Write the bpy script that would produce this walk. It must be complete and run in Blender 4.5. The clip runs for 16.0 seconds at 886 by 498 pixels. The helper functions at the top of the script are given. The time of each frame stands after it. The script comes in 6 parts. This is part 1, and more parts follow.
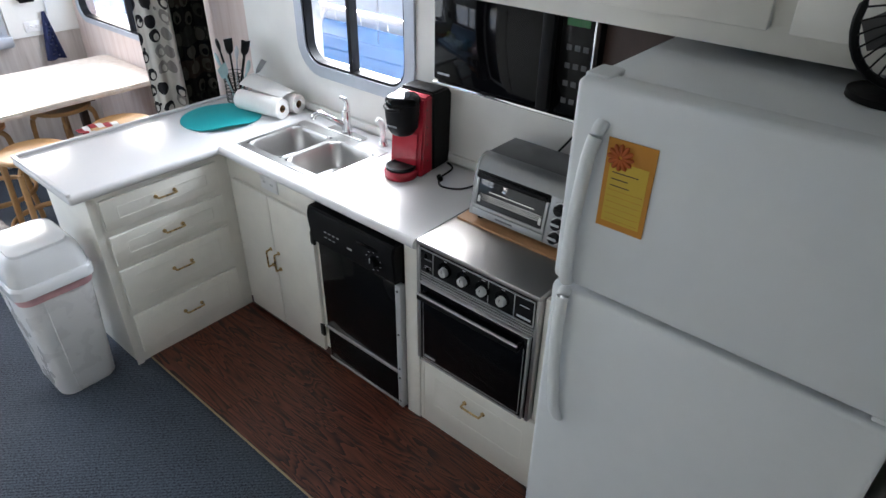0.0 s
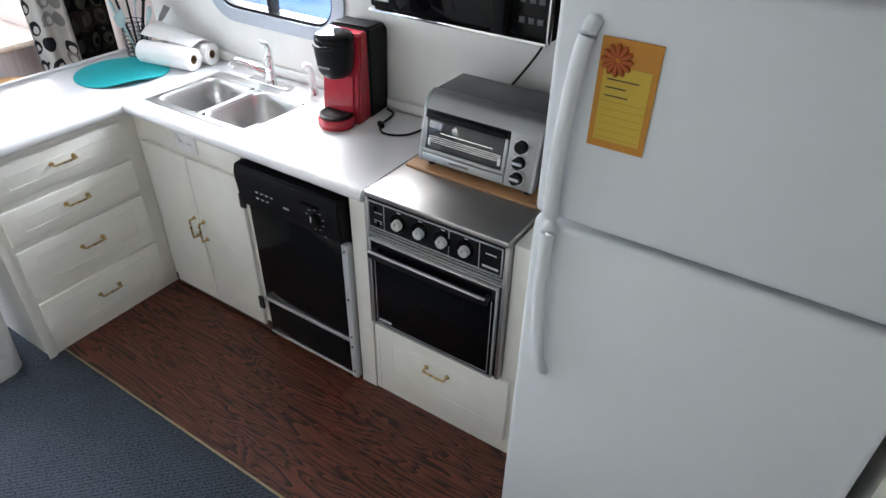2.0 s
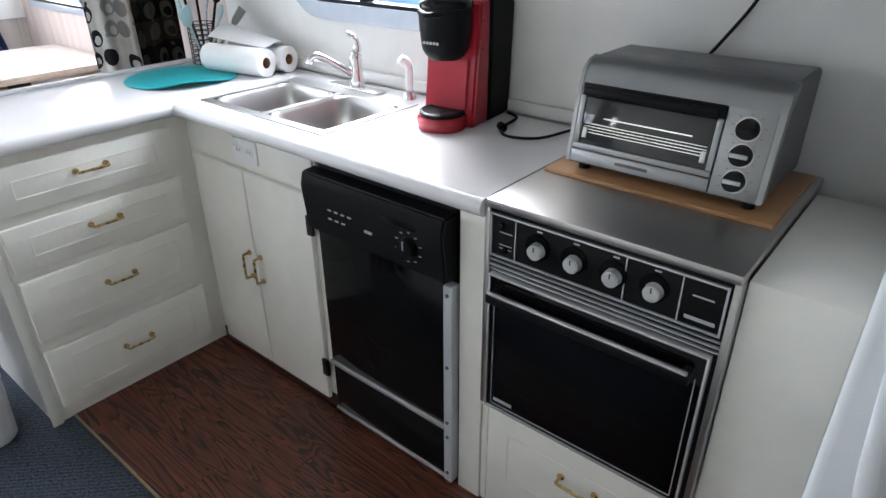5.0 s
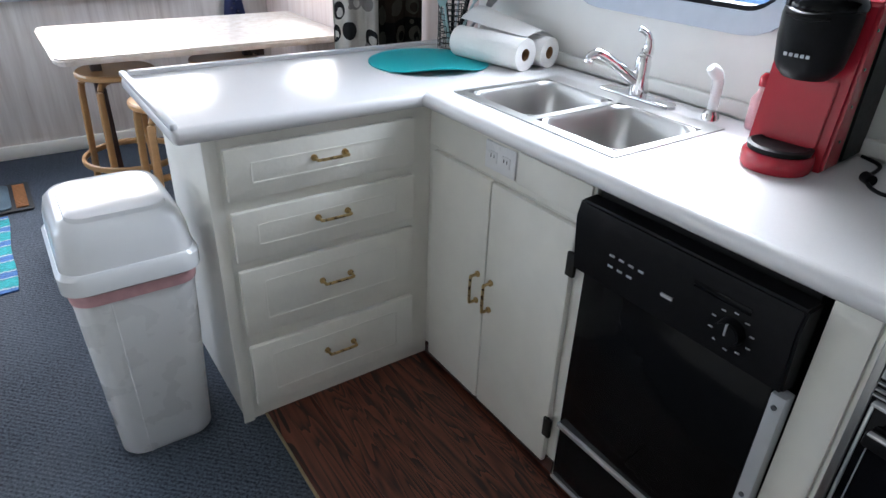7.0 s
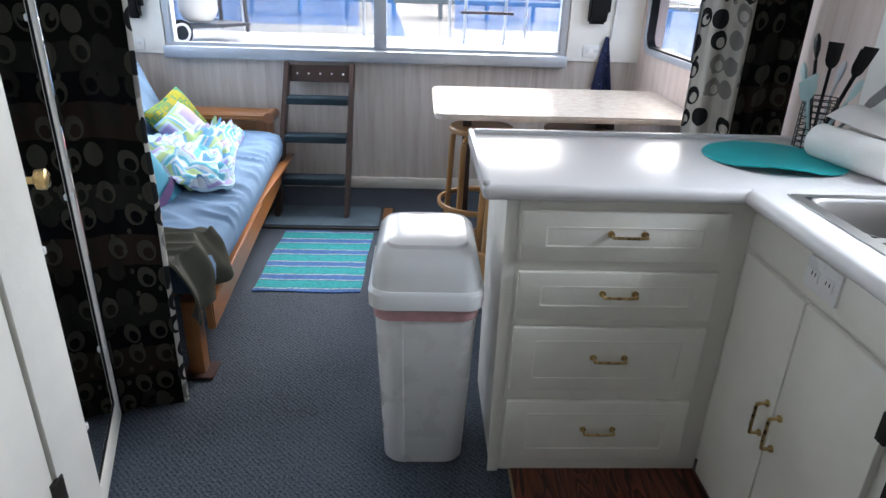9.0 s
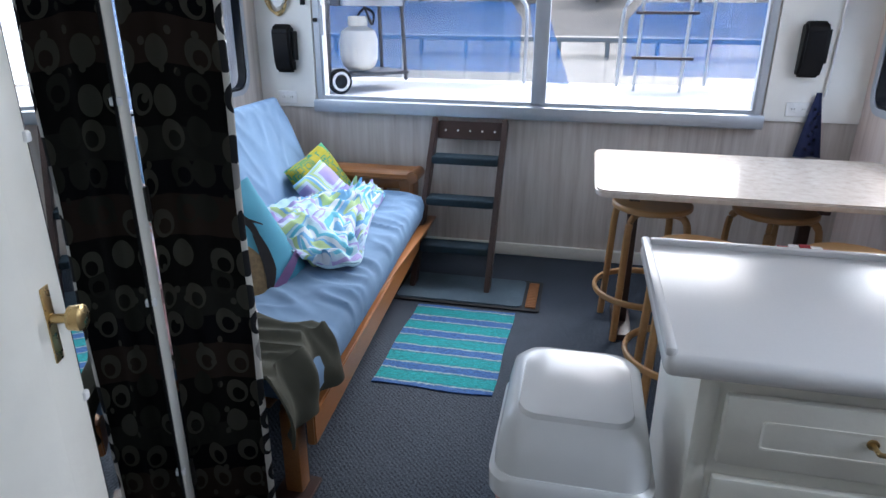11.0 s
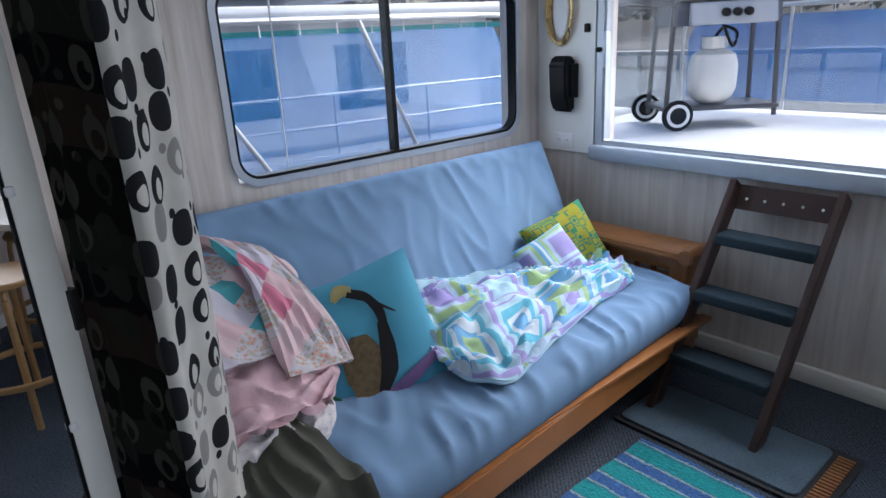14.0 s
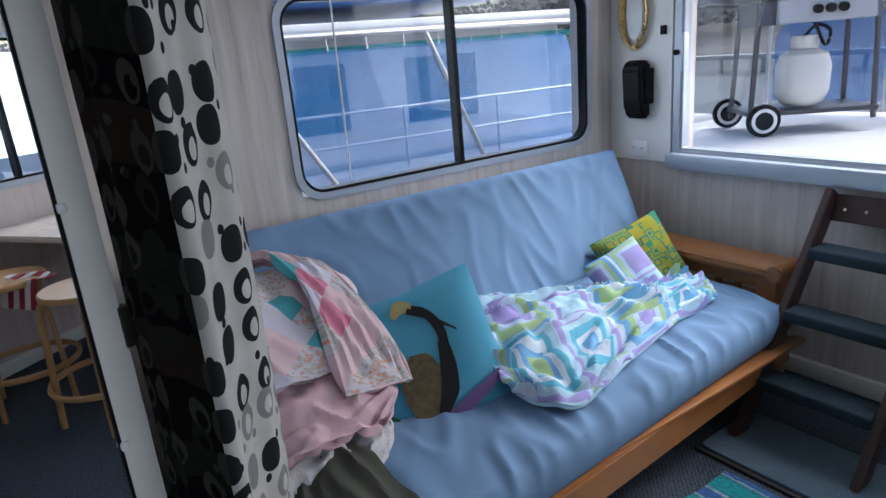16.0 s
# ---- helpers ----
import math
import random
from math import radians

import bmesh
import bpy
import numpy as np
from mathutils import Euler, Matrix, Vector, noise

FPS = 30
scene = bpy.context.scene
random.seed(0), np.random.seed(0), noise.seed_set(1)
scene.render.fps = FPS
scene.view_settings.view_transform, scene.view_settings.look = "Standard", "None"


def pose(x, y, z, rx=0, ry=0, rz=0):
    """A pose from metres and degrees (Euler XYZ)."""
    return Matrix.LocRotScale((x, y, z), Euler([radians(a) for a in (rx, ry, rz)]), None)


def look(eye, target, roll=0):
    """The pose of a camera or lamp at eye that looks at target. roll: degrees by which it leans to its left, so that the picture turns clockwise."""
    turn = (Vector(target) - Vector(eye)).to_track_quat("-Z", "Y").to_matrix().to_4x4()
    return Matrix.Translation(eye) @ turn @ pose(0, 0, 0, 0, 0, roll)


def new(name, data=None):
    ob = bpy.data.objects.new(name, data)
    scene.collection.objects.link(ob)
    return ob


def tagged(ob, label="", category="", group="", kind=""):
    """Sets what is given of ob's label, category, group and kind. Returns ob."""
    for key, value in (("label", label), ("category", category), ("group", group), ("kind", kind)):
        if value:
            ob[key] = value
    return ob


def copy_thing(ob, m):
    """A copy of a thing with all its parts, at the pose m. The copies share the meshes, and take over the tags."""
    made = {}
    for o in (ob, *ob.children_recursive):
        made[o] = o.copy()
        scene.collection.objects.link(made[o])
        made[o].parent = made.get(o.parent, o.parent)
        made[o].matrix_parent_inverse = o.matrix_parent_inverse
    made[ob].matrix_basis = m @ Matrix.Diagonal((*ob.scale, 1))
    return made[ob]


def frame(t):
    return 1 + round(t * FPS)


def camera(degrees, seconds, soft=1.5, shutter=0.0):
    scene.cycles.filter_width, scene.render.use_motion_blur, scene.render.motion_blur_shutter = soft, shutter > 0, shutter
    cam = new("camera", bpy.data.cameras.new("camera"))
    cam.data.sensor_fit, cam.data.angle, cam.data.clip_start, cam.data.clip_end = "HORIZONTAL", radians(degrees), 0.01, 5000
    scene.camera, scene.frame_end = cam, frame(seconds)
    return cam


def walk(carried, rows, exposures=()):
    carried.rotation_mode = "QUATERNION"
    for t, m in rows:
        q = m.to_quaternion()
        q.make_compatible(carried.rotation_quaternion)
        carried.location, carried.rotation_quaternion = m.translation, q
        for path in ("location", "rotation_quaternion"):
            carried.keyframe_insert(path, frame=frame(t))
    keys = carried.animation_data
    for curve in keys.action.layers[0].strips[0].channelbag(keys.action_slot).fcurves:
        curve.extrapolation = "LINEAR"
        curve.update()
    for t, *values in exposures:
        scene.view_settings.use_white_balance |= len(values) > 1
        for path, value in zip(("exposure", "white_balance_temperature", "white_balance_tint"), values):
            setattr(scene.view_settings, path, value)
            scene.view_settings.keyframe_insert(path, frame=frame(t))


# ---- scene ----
cam = camera(69.7, 16.0)
PATH = [
    (0, (-1.384, -2.466, 2.047), (-0.098, -1.378, 0.968), 0.8),
    (0.5, (-1.379, -2.42, 2.046), (0.007, -1.562, 0.887), 2.6),
    (1, (-1.374, -2.403, 2.01), (-0.002, -1.606, 0.792), 3.1),
    (1.5, (-1.365, -2.374, 1.991), (-0.003, -1.537, 0.789), 1.5),
    (2, (-1.323, -2.314, 1.886), (0.054, -1.441, 0.728), 1.2),
    (2.5, (-1.26, -2.241, 1.828), (0.21, -1.485, 0.700), 2.3),
    (3, (-1.193, -2.213, 1.773), (0.163, -1.297, 0.624), -1.6),
    (5.5, (-0.986, -1.793, 1.374), (0.351, -0.618, 0.463), 1.2),
    (6, (-0.974, -1.677, 1.366), (0.244, -0.424, 0.393), 2.2),
    (6.5, (-0.951, -1.513, 1.361), (0.147, -0.181, 0.35), 1.8),
    (7, (-0.965, -1.44, 1.361), (0.045, -0.016, 0.396), 2.1),
    (7.5, (-0.912, -1.428, 1.372), (-0.067, 0.132, 0.449), 3.2),
    (8, (-0.879, -1.465, 1.372), (-0.297, 0.219, 0.462), 3.9),
    (8.5, (-0.86, -1.483, 1.367), (-0.573, 0.29, 0.488), 2.4),
    (9, (-0.847, -1.476, 1.37), (-0.768, 0.353, 0.567), 1.9),
    (11.3, (-0.856, -0.86, 1.448), (-1.432, 0.923, 0.748), 0.8),
    (11.5, (-0.751, -0.783, 1.463), (-1.468, 0.951, 0.773), 1.3),
    (12, (-0.652, -0.556, 1.464), (-1.566, 1.089, 0.788), 1.7),
    (12.5, (-0.618, -0.349, 1.444), (-1.667, 1.206, 0.751), 0.8),
    (13, (-0.614, -0.184, 1.443), (-1.695, 1.341, 0.734), -0.6),
    (13.5, (-0.582, -0.045, 1.438), (-1.889, 1.309, 0.761), -1.6),
    (14, (-0.526, 0.049, 1.445), (-1.971, 1.275, 0.807), -3.1),
    (14.5, (-0.51, 0.084, 1.449), (-2.06, 1.226, 0.908), -3.0),
    (15, (-0.527, 0.097, 1.453), (-2.124, 1.21, 0.997), -2.1),
    (15.5, (-0.525, 0.112, 1.447), (-2.144, 1.19, 0.983), -2.9),
    (16, (-0.574, 0.122, 1.428), (-2.166, 1.18, 0.838), -5.0),
]
walk(cam, [(t, look(eye, target, roll)) for t, eye, target, roll in PATH],
     exposures=((0, 2.15, 6150, 10), (0.5, 2.17, 6180, 10), (1, 2.7, 6200, 10), (3, 2.45, 6150, 10), (5.5, 2.4, 6080, 10), (6.5, 2.25, 6000, 10), (7.5, 1.85, 5900, 10), (8, 1.75, 5900, 10), (9, 1.65, 6100, 10), (11.3, 1.15, 5750, 10), (13, 0.9, 5750, 10), (16, 0.65, 5700, 10)))

# ---- world, sun, lights ----
world = bpy.data.worlds.new("overcast")
scene.world = world
world.use_nodes = True
wn = world.node_tree
sky = wn.nodes.new("ShaderNodeTexSky")
sky.sky_type = 'NISHITA'
sky.sun_disc = False
sky.sun_elevation = radians(40)
sky.sun_rotation = radians(20)
sky.air_density, sky.dust_density, sky.ozone_density = 1.0, 4.0, 1.0
wn.links.new(sky.outputs[0], wn.nodes["Background"].inputs[0])
wn.nodes["Background"].inputs[1].default_value = 0.15
sun = new("sun", bpy.data.lights.new("sun", 'SUN'))
sun.data.energy, sun.data.angle, sun.data.color = 1.5, radians(20), (1.0, 0.97, 0.93)
sun.matrix_world = look((2, 9, 9), (-1, 1, 0.5))


def window_lamp(name, m, w, h, power):
    lamp = new(name, bpy.data.lights.new(name, 'AREA'))
    lamp.data.shape, lamp.data.size, lamp.data.size_y, lamp.data.energy = 'RECTANGLE', w, h, power
    lamp.data.color = (0.93, 0.97, 1.0)
    lamp.matrix_world = m
    return lamp


window_lamp("front_window_light", look((-1.19, 2.78, 1.42), (-1.1, 0.0, 0.7)), 2.2, 0.85, 8)
window_lamp("side_window_light", look((-2.90, 1.74, 1.30), (0.0, 1.3, 0.6)), 1.35, 0.66, 3)
galley_light = window_lamp("galley_window_light", look((0.68, -0.31, 1.5), (-0.6, -1.0, 0.6)), 0.62, 0.60, 6)
galley_light.data.spread = radians(125)
window_lamp("dinette_window_light", look((0.68, 1.8, 1.34), (-1.0, 1.3, 0.4)), 1.2, 0.62, 2.8)

# ---- materials ----


def mat(name, color, rough=0.5, metal=0.0, var=0.12, scale=30.0, bump=0.0, bscale=200.0, stretch=(1, 1, 1), spec=0.5, coat=0.0, color2=None, wear=3.0):
    m = bpy.data.materials.new(name)
    m.use_nodes = True
    nt = m.node_tree
    b = nt.nodes["Principled BSDF"]
    b.inputs["Roughness"].default_value, b.inputs["Metallic"].default_value = rough, metal
    b.inputs["Specular IOR Level"].default_value = spec
    b.inputs["Coat Weight"].default_value = coat
    tc = nt.nodes.new("ShaderNodeTexCoord")
    mp = nt.nodes.new("ShaderNodeMapping")
    mp.inputs["Scale"].default_value = stretch
    nt.links.new(tc.outputs["Object"], mp.inputs[0])
    n1 = nt.nodes.new("ShaderNodeTexNoise")
    n1.inputs["Scale"].default_value, n1.inputs["Detail"].default_value = scale, 6
    n2 = nt.nodes.new("ShaderNodeTexNoise")
    n2.inputs["Scale"].default_value, n2.inputs["Detail"].default_value = wear, 3
    nt.links.new(mp.outputs[0], n1.inputs[0])
    nt.links.new(tc.outputs["Object"], n2.inputs[0])
    add = nt.nodes.new("ShaderNodeMath")
    add.operation = 'ADD'
    nt.links.new(n1.outputs[0], add.inputs[0])
    nt.links.new(n2.outputs[0], add.inputs[1])
    ramp = nt.nodes.new("ShaderNodeValToRGB")
    c2 = color2 or tuple(min(1, c * (1 + var)) for c in color)
    c1 = color if color2 else tuple(c * (1 - var) for c in color)
    ramp.color_ramp.elements[0].position, ramp.color_ramp.elements[1].position = 0.3, 0.7
    ramp.color_ramp.elements[0].color, ramp.color_ramp.elements[1].color = (*c1, 1), (*c2, 1)
    half = nt.nodes.new("ShaderNodeMath")
    half.operation = 'MULTIPLY'
    half.inputs[1].default_value = 0.5
    nt.links.new(add.outputs[0], half.inputs[0])
    nt.links.new(half.outputs[0], ramp.inputs[0])
    nt.links.new(ramp.outputs[0], b.inputs["Base Color"])
    if rough > 0.05:
        rr = nt.nodes.new("ShaderNodeMapRange")
        rr.inputs[3].default_value, rr.inputs[4].default_value = rough * 0.8, min(1, rough * 1.2)
        nt.links.new(n1.outputs[0], rr.inputs[0])
        nt.links.new(rr.outputs[0], b.inputs["Roughness"])
    if bump:
        n3 = nt.nodes.new("ShaderNodeTexNoise")
        n3.inputs["Scale"].default_value, n3.inputs["Detail"].default_value = bscale, 4
        nt.links.new(mp.outputs[0], n3.inputs[0])
        bp = nt.nodes.new("ShaderNodeBump")
        bp.inputs["Strength"].default_value, bp.inputs["Distance"].default_value = bump, 0.004
        nt.links.new(n3.outputs[0], bp.inputs["Height"])
        nt.links.new(bp.outputs[0], b.inputs["Normal"])
    return m


def node(m, kind, **values):
    n = m.node_tree.nodes.new(kind)
    for k, v in values.items():
        n.inputs[k.replace("_", " ")].default_value = v
    return n


def ramp_of(m, source, stops, constant=False):
    r = m.node_tree.nodes.new("ShaderNodeValToRGB")
    r.color_ramp.interpolation = 'CONSTANT' if constant else 'LINEAR'
    while len(r.color_ramp.elements) < len(stops):
        r.color_ramp.elements.new(0.5)
    for e, (p, c) in zip(r.color_ramp.elements, stops):
        e.position, e.color = p, (*c, 1)
    m.node_tree.links.new(source, r.inputs[0])
    return r


def math_node(m, op, a, b=None, c=None):
    n = m.node_tree.nodes.new("ShaderNodeMath")
    n.operation = op
    for i, v in enumerate((a, b, c)):
        if v is None:
            continue
        if isinstance(v, (int, float)):
            n.inputs[i].default_value = v
        else:
            m.node_tree.links.new(v, n.inputs[i])
    return n.outputs[0]


def plain(name, rough=0.8, metal=0.0):
    m = bpy.data.materials.new(name)
    m.use_nodes = True
    b = m.node_tree.nodes["Principled BSDF"]
    b.inputs["Roughness"].default_value, b.inputs["Metallic"].default_value = rough, metal
    return m, b


def separate(m, coords="Object", scale=(1, 1, 1)):
    tc = m.node_tree.nodes.new("ShaderNodeTexCoord")
    mp = m.node_tree.nodes.new("ShaderNodeMapping")
    mp.inputs["Scale"].default_value = scale
    m.node_tree.links.new(tc.outputs[coords], mp.inputs[0])
    sp = m.node_tree.nodes.new("ShaderNodeSeparateXYZ")
    m.node_tree.links.new(mp.outputs[0], sp.inputs[0])
    return sp, mp.outputs[0]


white_paint = mat("white_paint", (0.83, 0.81, 0.75), 0.35, var=0.05, scale=14, bump=0.15, bscale=60)
white_wall = mat("white_wall", (0.80, 0.79, 0.76), 0.45, var=0.05, scale=8, bump=0.1, bscale=40)
laminate = mat("laminate", (0.70, 0.69, 0.70), 0.22, var=0.03, scale=300, bump=0.03, bscale=500)
fridge_white = mat("fridge_white", (0.74, 0.77, 0.80), 0.33, var=0.02, scale=20, bump=0.12, bscale=420)
white_plastic = mat("white_plastic", (0.82, 0.82, 0.83), 0.28, var=0.03, scale=12, bump=0.05)
clear_lid = mat("lid_plastic", (0.74, 0.75, 0.77), 0.16, var=0.04, scale=9)
pink_bag = mat("pink_bag", (0.62, 0.36, 0.38), 0.35, var=0.2, scale=40)
black_gloss = mat("black_gloss", (0.006, 0.006, 0.0065), 0.10, var=0.2, scale=10, spec=0.16)
black_plastic = mat("black_plastic", (0.009, 0.009, 0.010), 0.40, var=0.2, scale=60, bump=0.08, spec=0.10)
black_glass = mat("black_glass", (0.004, 0.004, 0.005), 0.05, var=0.1, scale=5, spec=0.18)
toaster_glass = mat("toaster_glass", (0.035, 0.035, 0.038), 0.06, var=0.3, scale=12)
steel = mat("steel", (0.46, 0.45, 0.44), 0.36, 1.0, var=0.05, scale=4, wear=2)
sink_steel = mat("sink_steel", (0.44, 0.435, 0.425), 0.38, 1.0, var=0.06, scale=5)
chrome = mat("chrome", (0.75, 0.75, 0.76), 0.09, 1.0, var=0.05)
aluminium = mat("aluminium", (0.44, 0.47, 0.52), 0.42, 0.45, var=0.08, scale=25)
brass = mat("brass", (0.55, 0.40, 0.19), 0.28, 1.0, var=0.15, scale=50)
silver_front = mat("silver_front", (0.30, 0.305, 0.31), 0.32, 0.7, var=0.05)
bright_metal = mat("bright_metal", (0.58, 0.58, 0.57), 0.35, 0.35, var=0.06)
thin_chrome = mat("thin_chrome", (0.72, 0.72, 0.72), 0.25, 0.6, var=0.05)
dark_iron = mat("dark_iron", (0.02, 0.018, 0.016), 0.5, 0.3)
red_plastic = mat("red_plastic", (0.36, 0.015, 0.03), 0.22, var=0.08, scale=20)
grey_light = mat("grey_plastic", (0.45, 0.46, 0.48), 0.4, var=0.05)
dark_grey = mat("dark_grey", (0.07, 0.07, 0.075), 0.35, var=0.1)
teal = mat("teal_vinyl", (0.005, 0.33, 0.36), 0.5, var=0.06, scale=60, bump=0.3, bscale=300)
paper = mat("paper_towel", (0.82, 0.80, 0.78), 0.9, var=0.03, bump=0.5, bscale=160)
cardboard = mat("cardboard", (0.30, 0.17, 0.08), 0.8, var=0.15)
board_wood = mat("board_wood", (0.36, 0.19, 0.085), 0.5, var=0.25, scale=20, stretch=(12, 1, 1))
birch = mat("birch", (0.45, 0.25, 0.10), 0.35, var=0.15, scale=18, stretch=(1, 1, 6), bump=0.05)
futon_wood = mat("futon_wood", (0.30, 0.12, 0.035), 0.32, var=0.3, scale=16, stretch=(14, 1, 14), bump=0.06)
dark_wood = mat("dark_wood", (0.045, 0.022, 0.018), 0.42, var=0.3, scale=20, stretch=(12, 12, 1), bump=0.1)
blue_cotton = mat("blue_cotton", (0.17, 0.27, 0.42), 0.85, var=0.08, scale=9, bump=0.35, bscale=500, spec=0.2)
olive_cloth = mat("olive_cloth", (0.075, 0.075, 0.058), 0.8, var=0.15, scale=12, bump=0.3, bscale=500, spec=0.2)
step_carpet = mat("step_carpet", (0.038, 0.056, 0.070), 0.95, var=0.5, scale=160, bump=0.9, bscale=300, spec=0.1)
mat_pile = mat("mat_pile", (0.105, 0.145, 0.180), 0.95, var=0.5, scale=160, bump=0.9, bscale=300, spec=0.1)
gold_strip = mat("gold_strip", (0.40, 0.33, 0.20), 0.4, 0.8, var=0.2)
mat_rubber = mat("mat_rubber", (0.02, 0.02, 0.022), 0.8, var=0.2)
coir = mat("coir", (0.30, 0.13, 0.05), 0.95, var=0.4, scale=120, bump=0.8)
mirror_glass, _b = plain("mirror_glass", 0.01, 1.0)
_b.inputs["Base Color"].default_value = (0.86, 0.88, 0.88, 1)


def make_glass(name, rough=0.0, tint=(1, 1, 1), clear=0.97):
    m = bpy.data.materials.new(name)
    m.use_nodes = True
    nt = m.node_tree
    nt.nodes.remove(nt.nodes["Principled BSDF"])
    out = nt.nodes["Material Output"]
    tr, gl, mx = (nt.nodes.new(k) for k in ("ShaderNodeBsdfTransparent", "ShaderNodeBsdfGlossy", "ShaderNodeMixShader"))
    tr.inputs[0].default_value = (*(c * clear for c in tint), 1)
    gl.inputs["Roughness"].default_value = rough
    mx.inputs[0].default_value = 0.03
    nt.links.new(tr.outputs[0], mx.inputs[1])
    nt.links.new(gl.outputs[0], mx.inputs[2])
    nt.links.new(mx.outputs[0], out.inputs[0])
    return m


window_glass = make_glass("window_glass")


def panel_wood(name, base, dark, white):
    """White-washed plywood panelling with vertical grain and knots."""
    m, b = plain(name, 0.5)
    sp, vec = separate(m)
    mp = m.node_tree.nodes.new("ShaderNodeMapping")
    mp.inputs["Scale"].default_value = (14, 14, 0.8)
    m.node_tree.links.new(vec, mp.inputs[0])
    n1 = node(m, "ShaderNodeTexNoise", Scale=1.6, Detail=8, Roughness=0.65)
    m.node_tree.links.new(mp.outputs[0], n1.inputs[0])
    n2 = node(m, "ShaderNodeTexNoise", Scale=1.1, Detail=3)
    m.node_tree.links.new(vec, n2.inputs[0])
    both = math_node(m, 'ADD', math_node(m, 'MULTIPLY', n1.outputs[0], 0.75), math_node(m, 'MULTIPLY', n2.outputs[0], 0.25))
    r = ramp_of(m, both, [(0.30, dark), (0.46, base), (0.62, white)])
    m.node_tree.links.new(r.outputs[0], b.inputs["Base Color"])
    bp = node(m, "ShaderNodeBump", Strength=0.1, Distance=0.003)
    m.node_tree.links.new(n1.outputs[0], bp.inputs["Height"])
    m.node_tree.links.new(bp.outputs[0], b.inputs["Normal"])
    return m


panelling = panel_wood("panelling", (0.56, 0.50, 0.46), (0.36, 0.30, 0.27), (0.68, 0.63, 0.59))
panelling_pink = panel_wood("panelling_pink", (0.64, 0.52, 0.47), (0.50, 0.38, 0.34), (0.70, 0.60, 0.56))
table_top_mat = panel_wood("table_laminate", (0.66, 0.58, 0.50), (0.52, 0.43, 0.36), (0.74, 0.67, 0.60))
table_top_mat.node_tree.nodes["Principled BSDF"].inputs["Roughness"].default_value = 0.18


def make_carpet():
    m, b = plain("carpet", 0.95)
    b.inputs["Specular IOR Level"].default_value = 0.1
    sp, vec = separate(m)
    w = m.node_tree.nodes.new("ShaderNodeTexWave")
    w.bands_direction = 'DIAGONAL'
    for k, v in (("Scale", 34), ("Distortion", 6.0), ("Detail", 2), ("Detail Scale", 8)):
        w.inputs[k].default_value = v
    m.node_tree.links.new(vec, w.inputs[0])
    n = node(m, "ShaderNodeTexNoise", Scale=130, Detail=4)
    m.node_tree.links.new(vec, n.inputs[0])
    n2 = node(m, "ShaderNodeTexNoise", Scale=2.2, Detail=4)
    m.node_tree.links.new(vec, n2.inputs[0])
    h = math_node(m, 'ADD', math_node(m, 'MULTIPLY', w.outputs[1], 0.20), math_node(m, 'MULTIPLY', n.outputs[0], 0.80))
    h2 = math_node(m, 'ADD', math_node(m, 'MULTIPLY', h, 0.8), math_node(m, 'MULTIPLY', n2.outputs[0], 0.2))
    r = ramp_of(m, h2, [(0.32, (0.016, 0.020, 0.029)), (0.66, (0.105, 0.124, 0.155))])
    m.node_tree.links.new(r.outputs[0], b.inputs["Base Color"])
    bp = node(m, "ShaderNodeBump", Strength=0.8, Distance=0.004)
    m.node_tree.links.new(h, bp.inputs["Height"])
    m.node_tree.links.new(bp.outputs[0], b.inputs["Normal"])
    return m


def make_wood_floor():
    """Red-brown oak with cathedral grain running along the galley."""
    m, b = plain("wood_floor", 0.36)
    sp, vec = separate(m, scale=(1, 1, 1))
    info = m.node_tree.nodes.new("ShaderNodeObjectInfo")
    shift = m.node_tree.nodes.new("ShaderNodeVectorMath")
    shift.operation = 'MULTIPLY_ADD'
    comb = m.node_tree.nodes.new("ShaderNodeCombineXYZ")
    for i in range(3):
        m.node_tree.links.new(info.outputs["Random"], comb.inputs[i])
    m.node_tree.links.new(comb.outputs[0], shift.inputs[0])
    shift.inputs[1].default_value = (7, 13, 5)
    m.node_tree.links.new(vec, shift.inputs[2])
    mp = m.node_tree.nodes.new("ShaderNodeMapping")
    mp.inputs["Scale"].default_value = (15, 1.7, 1)
    m.node_tree.links.new(shift.outputs[0], mp.inputs[0])
    n = node(m, "ShaderNodeTexNoise", Scale=1.0, Detail=2, Distortion=0.6)
    m.node_tree.links.new(mp.outputs[0], n.inputs[0])
    rings = math_node(m, 'FRACT', math_node(m, 'MULTIPLY', n.outputs[0], 13.0))
    mp2 = m.node_tree.nodes.new("ShaderNodeMapping")
    mp2.inputs["Scale"].default_value = (160, 6, 1)
    m.node_tree.links.new(shift.outputs[0], mp2.inputs[0])
    n2 = node(m, "ShaderNodeTexNoise", Scale=1.0, Detail=4)
    m.node_tree.links.new(mp2.outputs[0], n2.inputs[0])
    h = math_node(m, 'ADD', math_node(m, 'MULTIPLY', rings, 0.6), math_node(m, 'MULTIPLY', n2.outputs[0], 0.4))
    r = ramp_of(m, h, [(0.18, (0.17, 0.050, 0.026)), (0.5, (0.10, 0.028, 0.015)), (0.72, (0.018, 0.006, 0.005))])
    m.node_tree.links.new(r.outputs[0], b.inputs["Base Color"])
    bp = node(m, "ShaderNodeBump", Strength=0.12, Distance=0.002)
    m.node_tree.links.new(n2.outputs[0], bp.inputs["Height"])
    m.node_tree.links.new(bp.outputs[0], b.inputs["Normal"])
    return m


carpet, wood_floor = make_carpet(), make_wood_floor()


